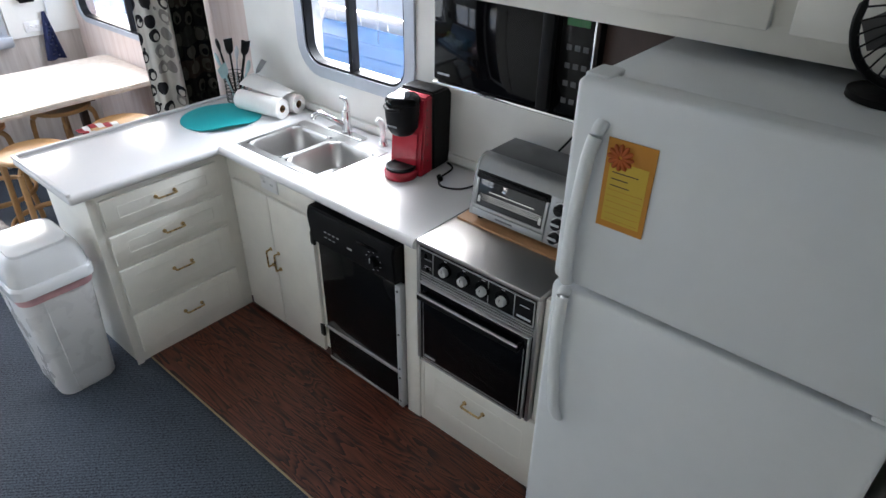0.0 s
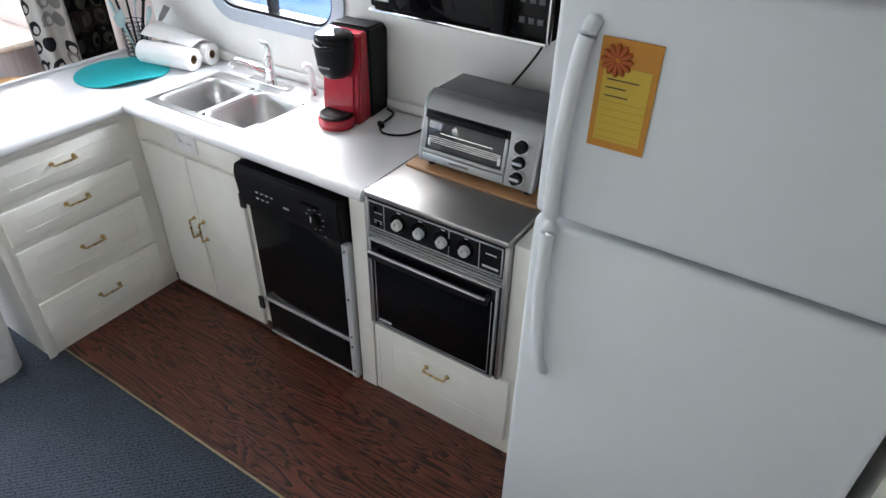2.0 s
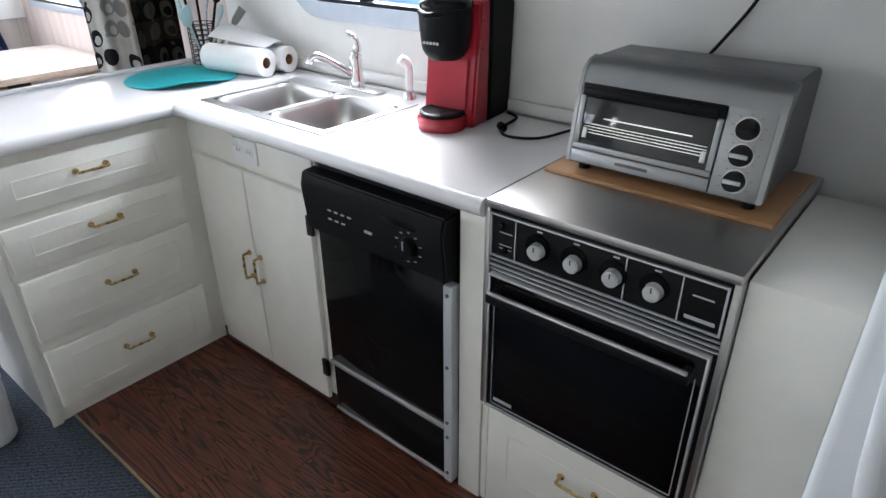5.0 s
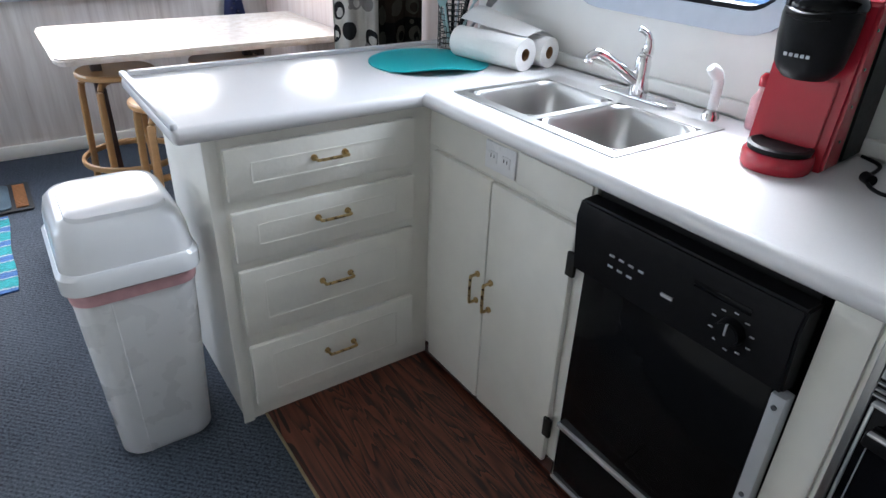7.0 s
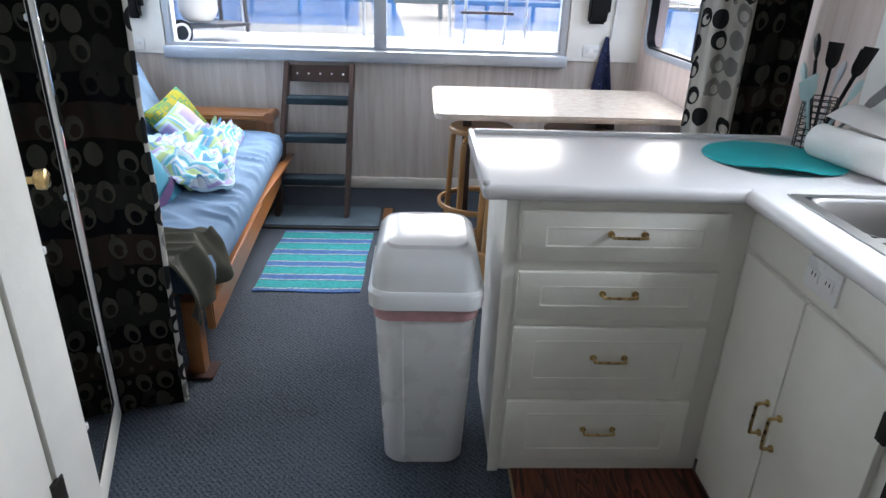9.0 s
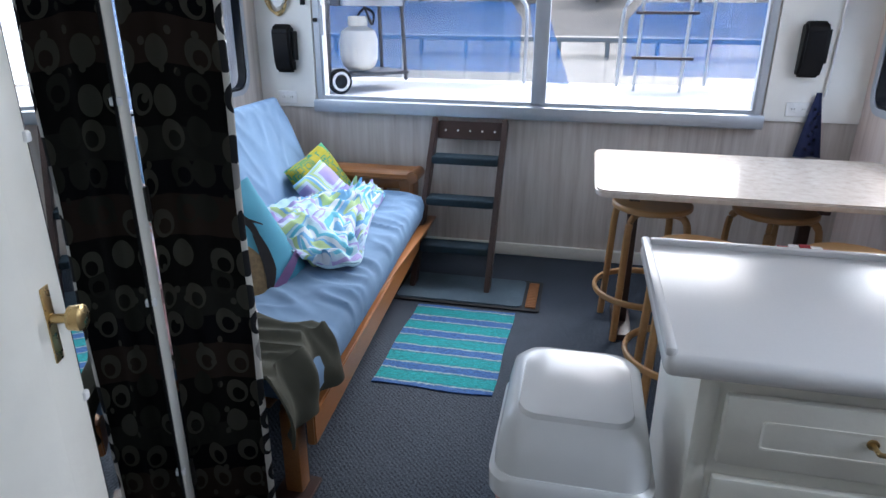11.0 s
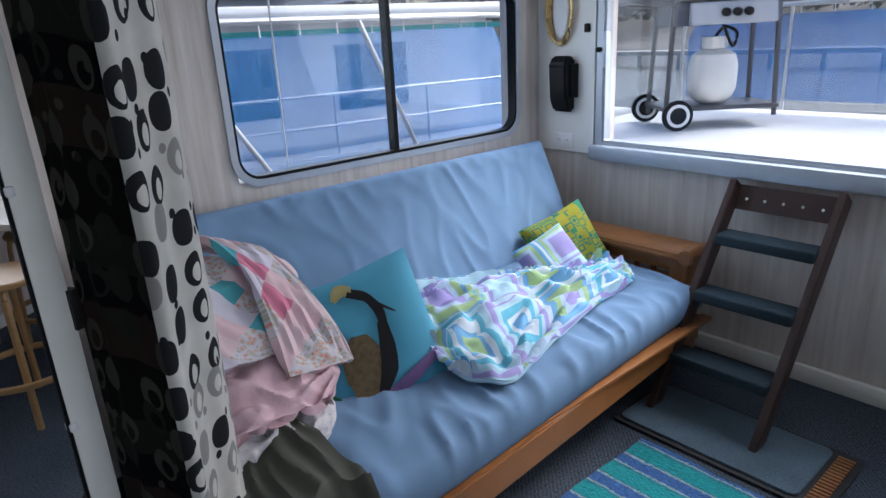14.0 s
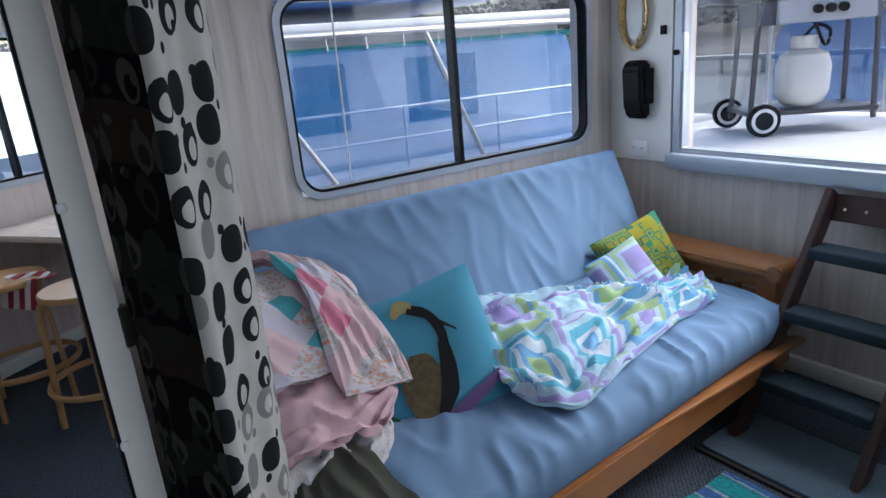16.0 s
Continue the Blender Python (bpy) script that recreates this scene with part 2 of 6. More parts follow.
def make_curtain_cloth(name, ground, rings, pale):
    """Fabric printed with ovals that have off-centre holes, with solid ovals and small dots."""
    m, b = plain(name, 0.95)
    b.inputs["Specular IOR Level"].default_value = 0.04
    uv = m.node_tree.nodes.new("ShaderNodeTexCoord")
    link = m.node_tree.links.new

    def cells(scale, spread, shift):
        mp = m.node_tree.nodes.new("ShaderNodeMapping")
        mp.inputs["Location"].default_value = shift
        mp.inputs["Scale"].default_value = (1.0, 0.8, 1.0)
        link(uv.outputs["UV"], mp.inputs[0])
        v = m.node_tree.nodes.new("ShaderNodeTexVoronoi")
        v.voronoi_dimensions = '2D'
        v.inputs["Scale"].default_value, v.inputs["Randomness"].default_value = scale, spread
        link(mp.outputs[0], v.inputs[0])
        c = m.node_tree.nodes.new("ShaderNodeSeparateColor")
        link(v.outputs["Color"], c.inputs[0])
        return v.outputs["Distance"], c.outputs

    d1, c1 = cells(13.5, 0.5, (0, 0, 0))
    d2, c2 = cells(13.5, 0.5, (-0.004, 0.006, 0))
    disc = math_node(m, 'LESS_THAN', d1, 0.37)
    hole = math_node(m, 'MULTIPLY', math_node(m, 'LESS_THAN', d2, 0.20), math_node(m, 'GREATER_THAN', c1[0], 0.38))
    ring = math_node(m, 'MULTIPLY', disc, math_node(m, 'SUBTRACT', 1.0, hole))
    d3, c3 = cells(19.0, 0.9, (0.31, 0.17, 0))
    dot = math_node(m, 'MULTIPLY', math_node(m, 'LESS_THAN', d3, 0.14), math_node(m, 'GREATER_THAN', c3[1], 0.45))
    mask = math_node(m, 'MAXIMUM', ring, dot)
    tone = m.node_tree.nodes.new("ShaderNodeMix")
    tone.data_type = 'RGBA'
    link(math_node(m, 'GREATER_THAN', c1[1], 0.68), tone.inputs[0])
    tone.inputs[6].default_value, tone.inputs[7].default_value = (*rings, 1), (*pale, 1)
    mix = m.node_tree.nodes.new("ShaderNodeMix")
    mix.data_type = 'RGBA'
    link(mask, mix.inputs[0])
    mix.inputs[6].default_value = (*ground, 1)
    if sum(ground) < 0.6:
        spu = m.node_tree.nodes.new("ShaderNodeSeparateXYZ")
        link(uv.outputs["UV"], spu.inputs[0])
        band = math_node(m, 'FRACT', math_node(m, 'MULTIPLY', spu.outputs[1], 2.6))
        g = ramp_of(m, band, [(0.0, ground), (0.34, (0.020, 0.014, 0.011)), (0.60, (0.004, 0.004, 0.005)), (0.8, (0.013, 0.013, 0.011))], True)
        link(g.outputs[0], mix.inputs[6])
    else:
        soil = node(m, "ShaderNodeTexNoise", Scale=14, Detail=5)
        link(uv.outputs["UV"], soil.inputs[0])
        g = ramp_of(m, soil.outputs[0], [(0.35, tuple(c * 0.86 for c in ground)), (0.65, ground)])
        link(g.outputs[0], mix.inputs[6])
    link(tone.outputs[2], mix.inputs[7])
    link(mix.outputs[2], b.inputs["Base Color"])
    n = node(m, "ShaderNodeTexNoise", Scale=500, Detail=2)
    link(uv.outputs["UV"], n.inputs[0])
    bp = node(m, "ShaderNodeBump", Strength=0.3, Distance=0.002)
    link(n.outputs[0], bp.inputs["Height"])
    link(bp.outputs[0], b.inputs["Normal"])
    return m


curtain_white = make_curtain_cloth("curtain_white", (0.50, 0.48, 0.44), (0.02, 0.02, 0.022), (0.22, 0.21, 0.20))
curtain_dark = make_curtain_cloth("curtain_dark", (0.0055, 0.0053, 0.005), (0.040, 0.039, 0.031), (0.016, 0.016, 0.013))

# ---- mesh helpers ----


def link_bm(name, bm, material, parent=None, label="", smooth=False):
    me = bpy.data.meshes.new(name)
    bmesh.ops.recalc_face_normals(bm, faces=bm.faces)
    bm.to_mesh(me)
    bm.free()
    if material:
        me.materials.append(material)
    if smooth:
        for p in me.polygons:
            p.use_smooth = True
        me.set_sharp_from_angle(angle=radians(40))
    ob = new(name, me)
    if parent:
        ob.parent = parent
    if label:
        ob["label"] = label
    return ob


def part(name, bm, material, parent, label="", smooth=True):
    return link_bm(name, bm, material, parent, label, smooth)


def structure(name, bm, material, label, category="wall", smooth=False):
    return tagged(link_bm(name, bm, material, None, "", smooth), label, category, "", "structure")


def thing(name, label, category, m=None, group=""):
    e = new(name)
    e.empty_display_size = 0.05
    if m:
        e.matrix_world = m
    return tagged(e, label, category, group)


def bx(x0, x1, y0, y1, z0, z1, bevel=0.0, seg=2, bm=None):
    """A box with rounded edges; added to bm when given."""
    t = bmesh.new()
    bmesh.ops.create_cube(t, size=1.0, matrix=Matrix.Translation(((x0 + x1) / 2, (y0 + y1) / 2, (z0 + z1) / 2)) @ Matrix.Diagonal((abs(x1 - x0), abs(y1 - y0), abs(z1 - z0), 1)))
    if bevel:
        bmesh.ops.bevel(t, geom=t.edges[:], offset=bevel, segments=seg, affect='EDGES', profile=0.5)
    return join(bm, t)


def join(bm, t):
    if bm is None:
        return t
    me = bpy.data.meshes.new("scrap")
    t.to_mesh(me)
    t.free()
    bm.from_mesh(me)
    bpy.data.meshes.remove(me)
    return bm


def cyl(p0, p1, r0, r1=None, n=20, bm=None, bevel=0.0):
    t = bmesh.new()
    p0, p1 = Vector(p0), Vector(p1)
    d = p1 - p0
    m = Matrix.Translation((p0 + p1) / 2) @ d.to_track_quat('Z', 'Y').to_matrix().to_4x4()
    bmesh.ops.create_cone(t, cap_ends=True, segments=n, radius1=r0, radius2=r0 if r1 is None else r1, depth=d.length, matrix=m)
    if bevel:
        bmesh.ops.bevel(t, geom=[e for e in t.edges if e.is_boundary or len(e.link_faces[0].verts) != len(e.link_faces[1].verts)], offset=bevel, segments=2, affect='EDGES')
    return join(bm, t)


def tube(points, r, n=10, bm=None, closed=False, flat=1.0, up=None):
    """A round bar along a line of points; flat squeezes it across."""
    t = bmesh.new()
    pts = [Vector(p) for p in points]
    rings = []
    k = len(pts)
    for i, p in enumerate(pts):
        a = pts[i - 1] if (i > 0 or closed) else p
        b = pts[(i + 1) % k] if (i < k - 1 or closed) else p
        d = (b - a).normalized()
        ref = Vector(up) if up else (Vector((0, 0, 1)) if abs(d.z) < 0.95 else Vector((1, 0, 0)))
        s = d.cross(ref).normalized()
        u = s.cross(d).normalized()
        rr = r[i] if isinstance(r, (list, tuple)) else r
        rings.append([t.verts.new(p + s * math.cos(2 * math.pi * j / n) * rr * flat + u * math.sin(2 * math.pi * j / n) * rr) for j in range(n)])
    for i in range(k if closed else k - 1):
        A, B = rings[i], rings[(i + 1) % k]
        for j in range(n):
            t.faces.new((A[j], A[(j + 1) % n], B[(j + 1) % n], B[j]))
    if not closed:
        t.faces.new(rings[0][::-1])
        t.faces.new(rings[-1])
    return join(bm, t)


def smooth_line(points, steps=6, closed=False):
    """Catmull-Rom through the points."""
    P = [Vector(p) for p in points]
    k, out = len(P), []
    for i in range(k if closed else k - 1):
        a = P[(i - 1) % k] if closed or i else P[0]
        b, c = P[i], P[(i + 1) % k]
        d = P[(i + 2) % k] if closed or i + 2 < k else P[-1]
        for s in range(steps):
            t = s / steps
            out.append(0.5 * ((2 * b) + (c - a) * t + (2 * a - 5 * b + 4 * c - d) * t * t + (3 * b - a - 3 * c + d) * t ** 3))
    if not closed:
        out.append(P[-1])
    return out


def lathe(profile, n=32, bm=None, centre=(0, 0, 0)):
    t = bmesh.new()
    rings = [[t.verts.new((centre[0] + r * math.cos(2 * math.pi * j / n), centre[1] + r * math.sin(2 * math.pi * j / n), centre[2] + z)) for j in range(n)] for r, z in profile]
    for A, B in zip(rings, rings[1:]):
        for j in range(n):
            t.faces.new((A[j], A[(j + 1) % n], B[(j + 1) % n], B[j]))
    t.faces.new(rings[0][::-1])
    t.faces.new(rings[-1])
    return join(bm, t)


def prism(outline, axis, a, b, bevel=0.0, bm=None, seg=2):
    """A flat outline (pairs) pushed along an axis from a to b: axis 'x' takes (y, z), 'y' (x, z), 'z' (x, y)."""
    t = bmesh.new()

    def at(p, h):
        return {'x': (h, p[0], p[1]), 'y': (p[0], h, p[1]), 'z': (p[0], p[1], h)}[axis]
    A = [t.verts.new(at(p, a)) for p in outline]
    B = [t.verts.new(at(p, b)) for p in outline]
    k = len(outline)
    t.faces.new(A)
    t.faces.new(B[::-1])
    for i in range(k):
        t.faces.new((A[i], B[i], B[(i + 1) % k], A[(i + 1) % k]))
    bmesh.ops.recalc_face_normals(t, faces=t.faces)
    if bevel:
        bmesh.ops.bevel(t, geom=t.edges[:], offset=bevel, segments=seg, affect='EDGES')
    return join(bm, t)


def rounded(u0, u1, v0, v1, r, n=6):
    """A rectangle outline with round corners."""
    out = []
    for cu, cv, a in ((u1 - r, v1 - r, 0), (u0 + r, v1 - r, 90), (u0 + r, v0 + r, 180), (u1 - r, v0 + r, 270)):
        for i in range(n + 1):
            w = radians(a + 90 * i / n)
            out.append((cu + r * math.cos(w), cv + r * math.sin(w)))
    return out


def ring_prism(outer, inner, axis, a, b, bm=None):
    """A frame between two outlines of equal length, pushed along an axis."""
    t = bmesh.new()

    def at(p, h):
        return {'x': (h, p[0], p[1]), 'y': (p[0], h, p[1]), 'z': (p[0], p[1], h)}[axis]
    L = [[t.verts.new(at(p, h)) for p in o] for o, h in ((outer, a), (outer, b), (inner, b), (inner, a))]
    k = len(outer)
    for q in range(4):
        A, B = L[q], L[(q + 1) % 4]
        for i in range(k):
            t.faces.new((A[i], A[(i + 1) % k], B[(i + 1) % k], B[i]))
    return join(bm, t)


def wall_with_holes(axis, a, b, u0, u1, v0, v1, holes):
    """A wall slab with rectangular openings that go through it; axis as in prism."""
    bm = bmesh.new()
    us = sorted({u0, u1, *(h[0] for h in holes), *(h[1] for h in holes)})
    vs = sorted({v0, v1, *(h[2] for h in holes), *(h[3] for h in holes)})
    for i in range(len(us) - 1):
        for j in range(len(vs) - 1):
            mu, mv = (us[i] + us[i + 1]) / 2, (vs[j] + vs[j + 1]) / 2
            if any(h[0] < mu < h[1] and h[2] < mv < h[3] for h in holes):
                continue
            prism([(us[i], vs[j]), (us[i + 1], vs[j]), (us[i + 1], vs[j + 1]), (us[i], vs[j + 1])], axis, a, b, bm=bm)
    bmesh.ops.remove_doubles(bm, verts=bm.verts, dist=1e-5)
    seen = {}
    for f in bm.faces:
        seen.setdefault(tuple(round(c, 4) for c in f.calc_center_median()), []).append(f)
    bmesh.ops.delete(bm, geom=[f for fs in seen.values() if len(fs) > 1 for f in fs], context='FACES_ONLY')
    return bm


def sheet(nu, nv, fn, thick=0.0, uv=None):
    """A cloth grid: fn(u, v) gives a place; thick closes it into a solid."""
    bm = bmesh.new()
    g = [[bm.verts.new(fn(i / nu, j / nv)) for j in range(nv + 1)] for i in range(nu + 1)]
    lay = bm.loops.layers.uv.new("UVMap")
    for i in range(nu):
        for j in range(nv):
            f = bm.faces.new((g[i][j], g[i + 1][j], g[i + 1][j + 1], g[i][j + 1]))
            for lo, (a, b) in zip(f.loops, ((i, j), (i + 1, j), (i + 1, j + 1), (i, j + 1))):
                lo[lay].uv = uv(a / nu, b / nv) if uv else (a / nu, b / nv)
    if thick:
        bmesh.ops.recalc_face_normals(bm, faces=bm.faces)
        bmesh.ops.solidify(bm, geom=bm.faces[:], thickness=thick)
    return bm

# ---- structure ----
structure("floor", bx(-2.87, 0.63, -3.3, 2.78, -0.08, 0.0), carpet, "dark blue-grey ribbed cabin carpet", "floor")
structure("ceiling", bx(-2.87, 0.63, -3.3, 2.78, 2.2, 2.28), white_wall, "plain white cabin ceiling", "ceiling")
structure("wall_front", wall_with_holes('y', 2.68, 2.78, -2.87, 0.63, 0.0, 2.2, [(-2.38, 0.03, 0.90, 1.95)]), panelling, "white-washed wood panelled front wall under a wide window")
structure("wall_front_upper_port", bx(-2.77, -2.42, 2.665, 2.679, 0.845, 2.2, 0.002), white_wall, "white painted panel beside the front window")
structure("wall_front_upper_starboard", bx(0.07, 0.53, 2.665, 2.679, 0.865, 2.2, 0.002), white_wall, "white painted panel beside the front window")
structure("wall_port", wall_with_holes('x', -2.87, -2.77, 0.2, 2.68, 0.0, 2.2, [(0.985, 2.49, 0.96, 1.65)]), panelling, "white-washed wood panelled side wall with a window")
structure("wall_dinette", wall_with_holes('x', 0.53, 0.63, 0.5, 2.68, 0.0, 2.2, [(1.20, 2.55, 0.97, 1.69)]), panelling_pink, "pinkish wood panelled side wall beside the table")
structure("wall_galley", wall_with_holes('x', 0.53, 0.63, -3.2, 0.5, 0.0, 2.2, [(-0.64, 0.02, 1.145, 1.85)]), white_wall, "white galley wall behind the counter")
structure("wall_aft", bx(-2.87, 0.63, -3.3, -3.2, 0.0, 2.2), white_wall, "plain white aft wall")
structure("wall_closet", bx(-1.70, -1.60, -3.2, -0.30, 0.0, 2.2), white_paint, "white painted closet wall with board joints")
structure("wall_partition", bx(-2.77, -1.84, 0.13, 0.225, 0.0, 2.2), white_wall, "white partition behind the curtain")
structure("wall_fridge_end", bx(-0.28, 0.53, -3.2, -2.62, 0.0, 2.2), white_paint, "white panel beyond the refrigerator")
structure("baseboard_front", bx(-2.77, 0.53, 2.652, 2.678, 0.0, 0.075, 0.006), white_paint, "white painted baseboard along the front wall", "baseboard", True)
structure("baseboard_dinette", bx(0.504, 0.528, 0.52, 2.65, 0.0, 0.075, 0.006), white_paint, "white painted baseboard along the side wall", "baseboard", True)
structure("backsplash_trim", bx(0.508, 0.528, -1.20, 0.48, 0.908, 0.945, 0.006), white_wall, "narrow white ledge behind the counter", "trim", True)
structure("trim_carpet_edge", bx(-0.568, -0.56, -2.6, 0.0, 0.004, 0.0095, 0.002), gold_strip, "thin brass strip between carpet and wood floor", "trim")

# ---- windows ----


def sliding_window(name, axis, face, inner, u0, u1, v0, v1, r, frame_m, seal_m, mull, label, wide=0.035, turn=1):
    """A fixed frame with rounded corners, a dark seal, two panes and a mullion."""
    w = thing(name, label, "window")
    w["kind"] = "structure"
    part("window_frame", ring_prism(rounded(u0 - wide, u1 + wide, v0 - wide, v1 + wide, r + wide), rounded(u0 + 0.004, u1 - 0.004, v0 + 0.004, v1 - 0.004, r), axis, face, face + 0.012 * turn), frame_m, w)
    part("seal", ring_prism(rounded(u0 + 0.002, u1 - 0.002, v0 + 0.002, v1 - 0.002, r), rounded(u0 + 0.016, u1 - 0.016, v0 + 0.016, v1 - 0.016, max(0.004, r - 0.014)), axis, inner, face + 0.004 * turn), seal_m, w)
    cut = lambda a, b, h0, h1: prism([(a, v0 + 0.008), (b, v0 + 0.008), (b, v1 - 0.008), (a, v1 - 0.008)], axis, h0, h1)
    part("mullion", cut(mull - 0.011, mull + 0.011, inner, face + 0.002 * turn), seal_m, w)
    for a, b in ((u0 + 0.012, mull - 0.012), (mull + 0.012, u1 - 0.012)):
        mid = (inner + face) / 2
        p = part("pane", cut(a, b, mid - 0.002, mid + 0.002), window_glass, w, "", False)
        p.visible_shadow = False
    return w


sliding_window("window_port", 'x', -2.768, -2.81, 0.985, 2.49, 0.96, 1.65, 0.09, aluminium, black_plastic, 1.72, "sliding side window with rounded aluminium frame", 0.022, 1)
sliding_window("window_galley", 'x', 0.528, 0.57, -0.64, 0.02, 1.145, 1.85, 0.10, aluminium, black_plastic, -0.29, "sliding galley window with rounded aluminium frame", 0.05, -1)
sliding_window("window_dinette", 'x', 0.528, 0.57, 1.20, 2.55, 0.97, 1.69, 0.08, aluminium, black_plastic, 1.83, "sliding side window with dark seal beside the table", 0.03, -1)
wf = sliding_window("window_front", 'y', 2.678, 2.72, -2.38, 0.03, 0.90, 1.95, 0.012, aluminium, aluminium, -1.10, "wide sliding front window with aluminium frame", 0.03, -1)
part("window_sill", bx(-2.42, 0.07, 2.62, 2.666, 0.825, 0.896, 0.008), aluminium, wf)
part("sash", bx(-1.14, -1.06, 2.655, 2.68, 0.91, 1.94, 0.004), aluminium, wf)
part("latch", bx(-2.355, -2.335, 2.63, 2.665, 1.26, 1.42, 0.006), aluminium, wf)
part("screw", cyl((-2.395, 2.65, 1.34), (-2.395, 2.67, 1.34), 0.012), black_plastic, wf)

# ---- galley floor: wood boards ----
boards = structure("wood_floor", bx(-0.56, 0.0, -2.62, 0.0, 0.001, 0.003), mat_rubber, "dark red-brown oak galley floor", "floor")
bw, mesh_cache = 0.14, {}
for i in range(4):
    y = 0.0
    k = 0
    while y > -2.6:
        ln = min((0.55, 0.92, 0.73, 1.1)[(i + k) % 4], y + 2.62)
        if ln < 0.05:
            break
        key = round(ln, 2)
        if key not in mesh_cache:
            b0 = bx(0, bw - 0.0012, -ln + 0.0012, 0, 0.0, 0.005)
            me = bpy.data.meshes.new("floor_board")
            b0.to_mesh(me)
            b0.free()
            me.materials.append(wood_floor)
            mesh_cache[key] = me
        o = new("floor_board", mesh_cache[key])
        o.parent = boards
        o.location = (-0.56 + i * bw, y, 0.0032)
        y -= ln
        k += 1

# ---- galley cabinets ----
pull_cache = []


def pull(parent, m, label="brass pull"):
    """A bent brass bar handle, 0.085 long, standing off -y of its own frame."""
    if not pull_cache:
        pts = smooth_line([(-0.043, 0.0, 0), (-0.043, -0.016, 0), (-0.0415, -0.023, 0), (-0.036, -0.0265, 0), (0.036, -0.0265, 0), (0.0415, -0.023, 0), (0.043, -0.016, 0), (0.043, 0.0, 0)], 4)
        bm = tube(pts, 0.0042, 8)
        for s in (-1, 1):
            cyl((s * 0.043, 0.0, 0), (s * 0.043, -0.004, 0), 0.009, n=12, bm=bm)
        o = link_bm("handle", bm, brass, parent, label, True)
        pull_cache.append(o.data)
    else:
        o = new("handle", pull_cache[0])
        o.parent = parent
        o["label"] = label
    o.matrix_basis = m
    return o


def drawer_front(parent, x0, x1, z0, z1, y=-0.018):
    """A routed drawer front facing -y."""
    bm = bx(x0, x1, y, y + 0.017, z0, z1, 0.005)
    d = part("drawer_front", bm, white_paint, parent)
    a, b, c, e = x0 + 0.06, x1 - 0.06, z0 + 0.040, z1 - 0.040
    part("groove", ring_prism(rounded(a, b, c, e, 0.006), rounded(a + 0.004, b - 0.004, c + 0.004, e - 0.004, 0.004), 'y', y - 0.0013, y + 0.004), white_paint, d)
    pull(d, Matrix.Translation(((x0 + x1) / 2 + 0.005, y, (z0 + z1) / 2 + 0.01)))
    return d


pen = thing("peninsula_cabinet", "white painted drawer cabinet with four drawers and brass pulls", "cabinet")
part("body", bx(-0.622, -0.0005, 0.0, 0.45, 0.004, 0.862, 0.003), white_paint, pen)
part("face_stile", bx(-0.63, -0.598, -0.004, 0.0, 0.0, 0.862, 0.0015), white_paint, pen)
for z0, z1 in ((0.700, 0.835), (0.530, 0.670), (0.303, 0.505), (0.057, 0.264)):
    drawer_front(pen, -0.588, -0.065, z0, z1)

sinkcab = thing("sink_cabinet", "white painted sink cabinet with two plain doors", "cabinet")
part("body", bx(0.0, 0.50, -0.628, 0.03, 0.004, 0.745, 0.0), white_paint, sinkcab)
part("face_rail", bx(0.0, 0.02, -0.628, 0.03, 0.746, 0.862, 0.0), white_paint, sinkcab)
part("toe_strip", bx(-0.006, 0.0, -0.628, -0.003, 0.004, 0.05, 0.001), dark_wood, sinkcab, "dark wooden toe strip")
for y0, y1, hy in ((-0.302, -0.040, -0.277), (-0.600, -0.307, -0.334)):
    d = part("door", bx(-0.019, -0.001, y0, y1, 0.036, 0.743, 0.004), white_paint, sinkcab)
    pull(d, pose(-0.019, hy, 0.418, 0, 0, -90) @ pose(0, 0, 0, 0, 90, 0))
    if hy < -0.30:
        for hz in (0.165, 0.655):
            part("hinge", bx(-0.026, -0.015, y0 - 0.016, y0 + 0.008, hz - 0.03, hz + 0.03, 0.002), dark_iron, d, "dark iron hinge")
part("top_panel", bx(-0.008, 0.0, -0.62, -0.385, 0.765, 0.845, 0.002), white_paint, sinkcab)


def outlet_plate(m, label):
    """A wall plate with two sockets, facing -y of its frame."""
    o = thing("outlet", label, "outlet", m)
    part("plate", bx(-0.058, 0.058, -0.007, 0.0, -0.036, 0.036, 0.003), white_plastic, o)
    for s in (-1, 1):
        f = part("socket", bx(s * 0.025 - 0.016, s * 0.025 + 0.016, -0.0095, -0.006, -0.014, 0.014, 0.002), white_plastic, o)
        for k in (-1, 1):
            part("slot", bx(s * 0.025 + k * 0.006 - 0.001, s * 0.025 + k * 0.006 + 0.001, -0.0103, -0.009, -0.002, 0.007), black_plastic, f)
    return o


outlet_plate(pose(0.0, -0.315, 0.803, 0, 0, -90), "white double outlet set in the cabinet rail")
outlet_plate(pose(-2.60, 2.665, 0.90), "white double outlet on the front wall panel")
outlet_plate(pose(0.23, 2.665, 0.93), "white double outlet beside the front window")

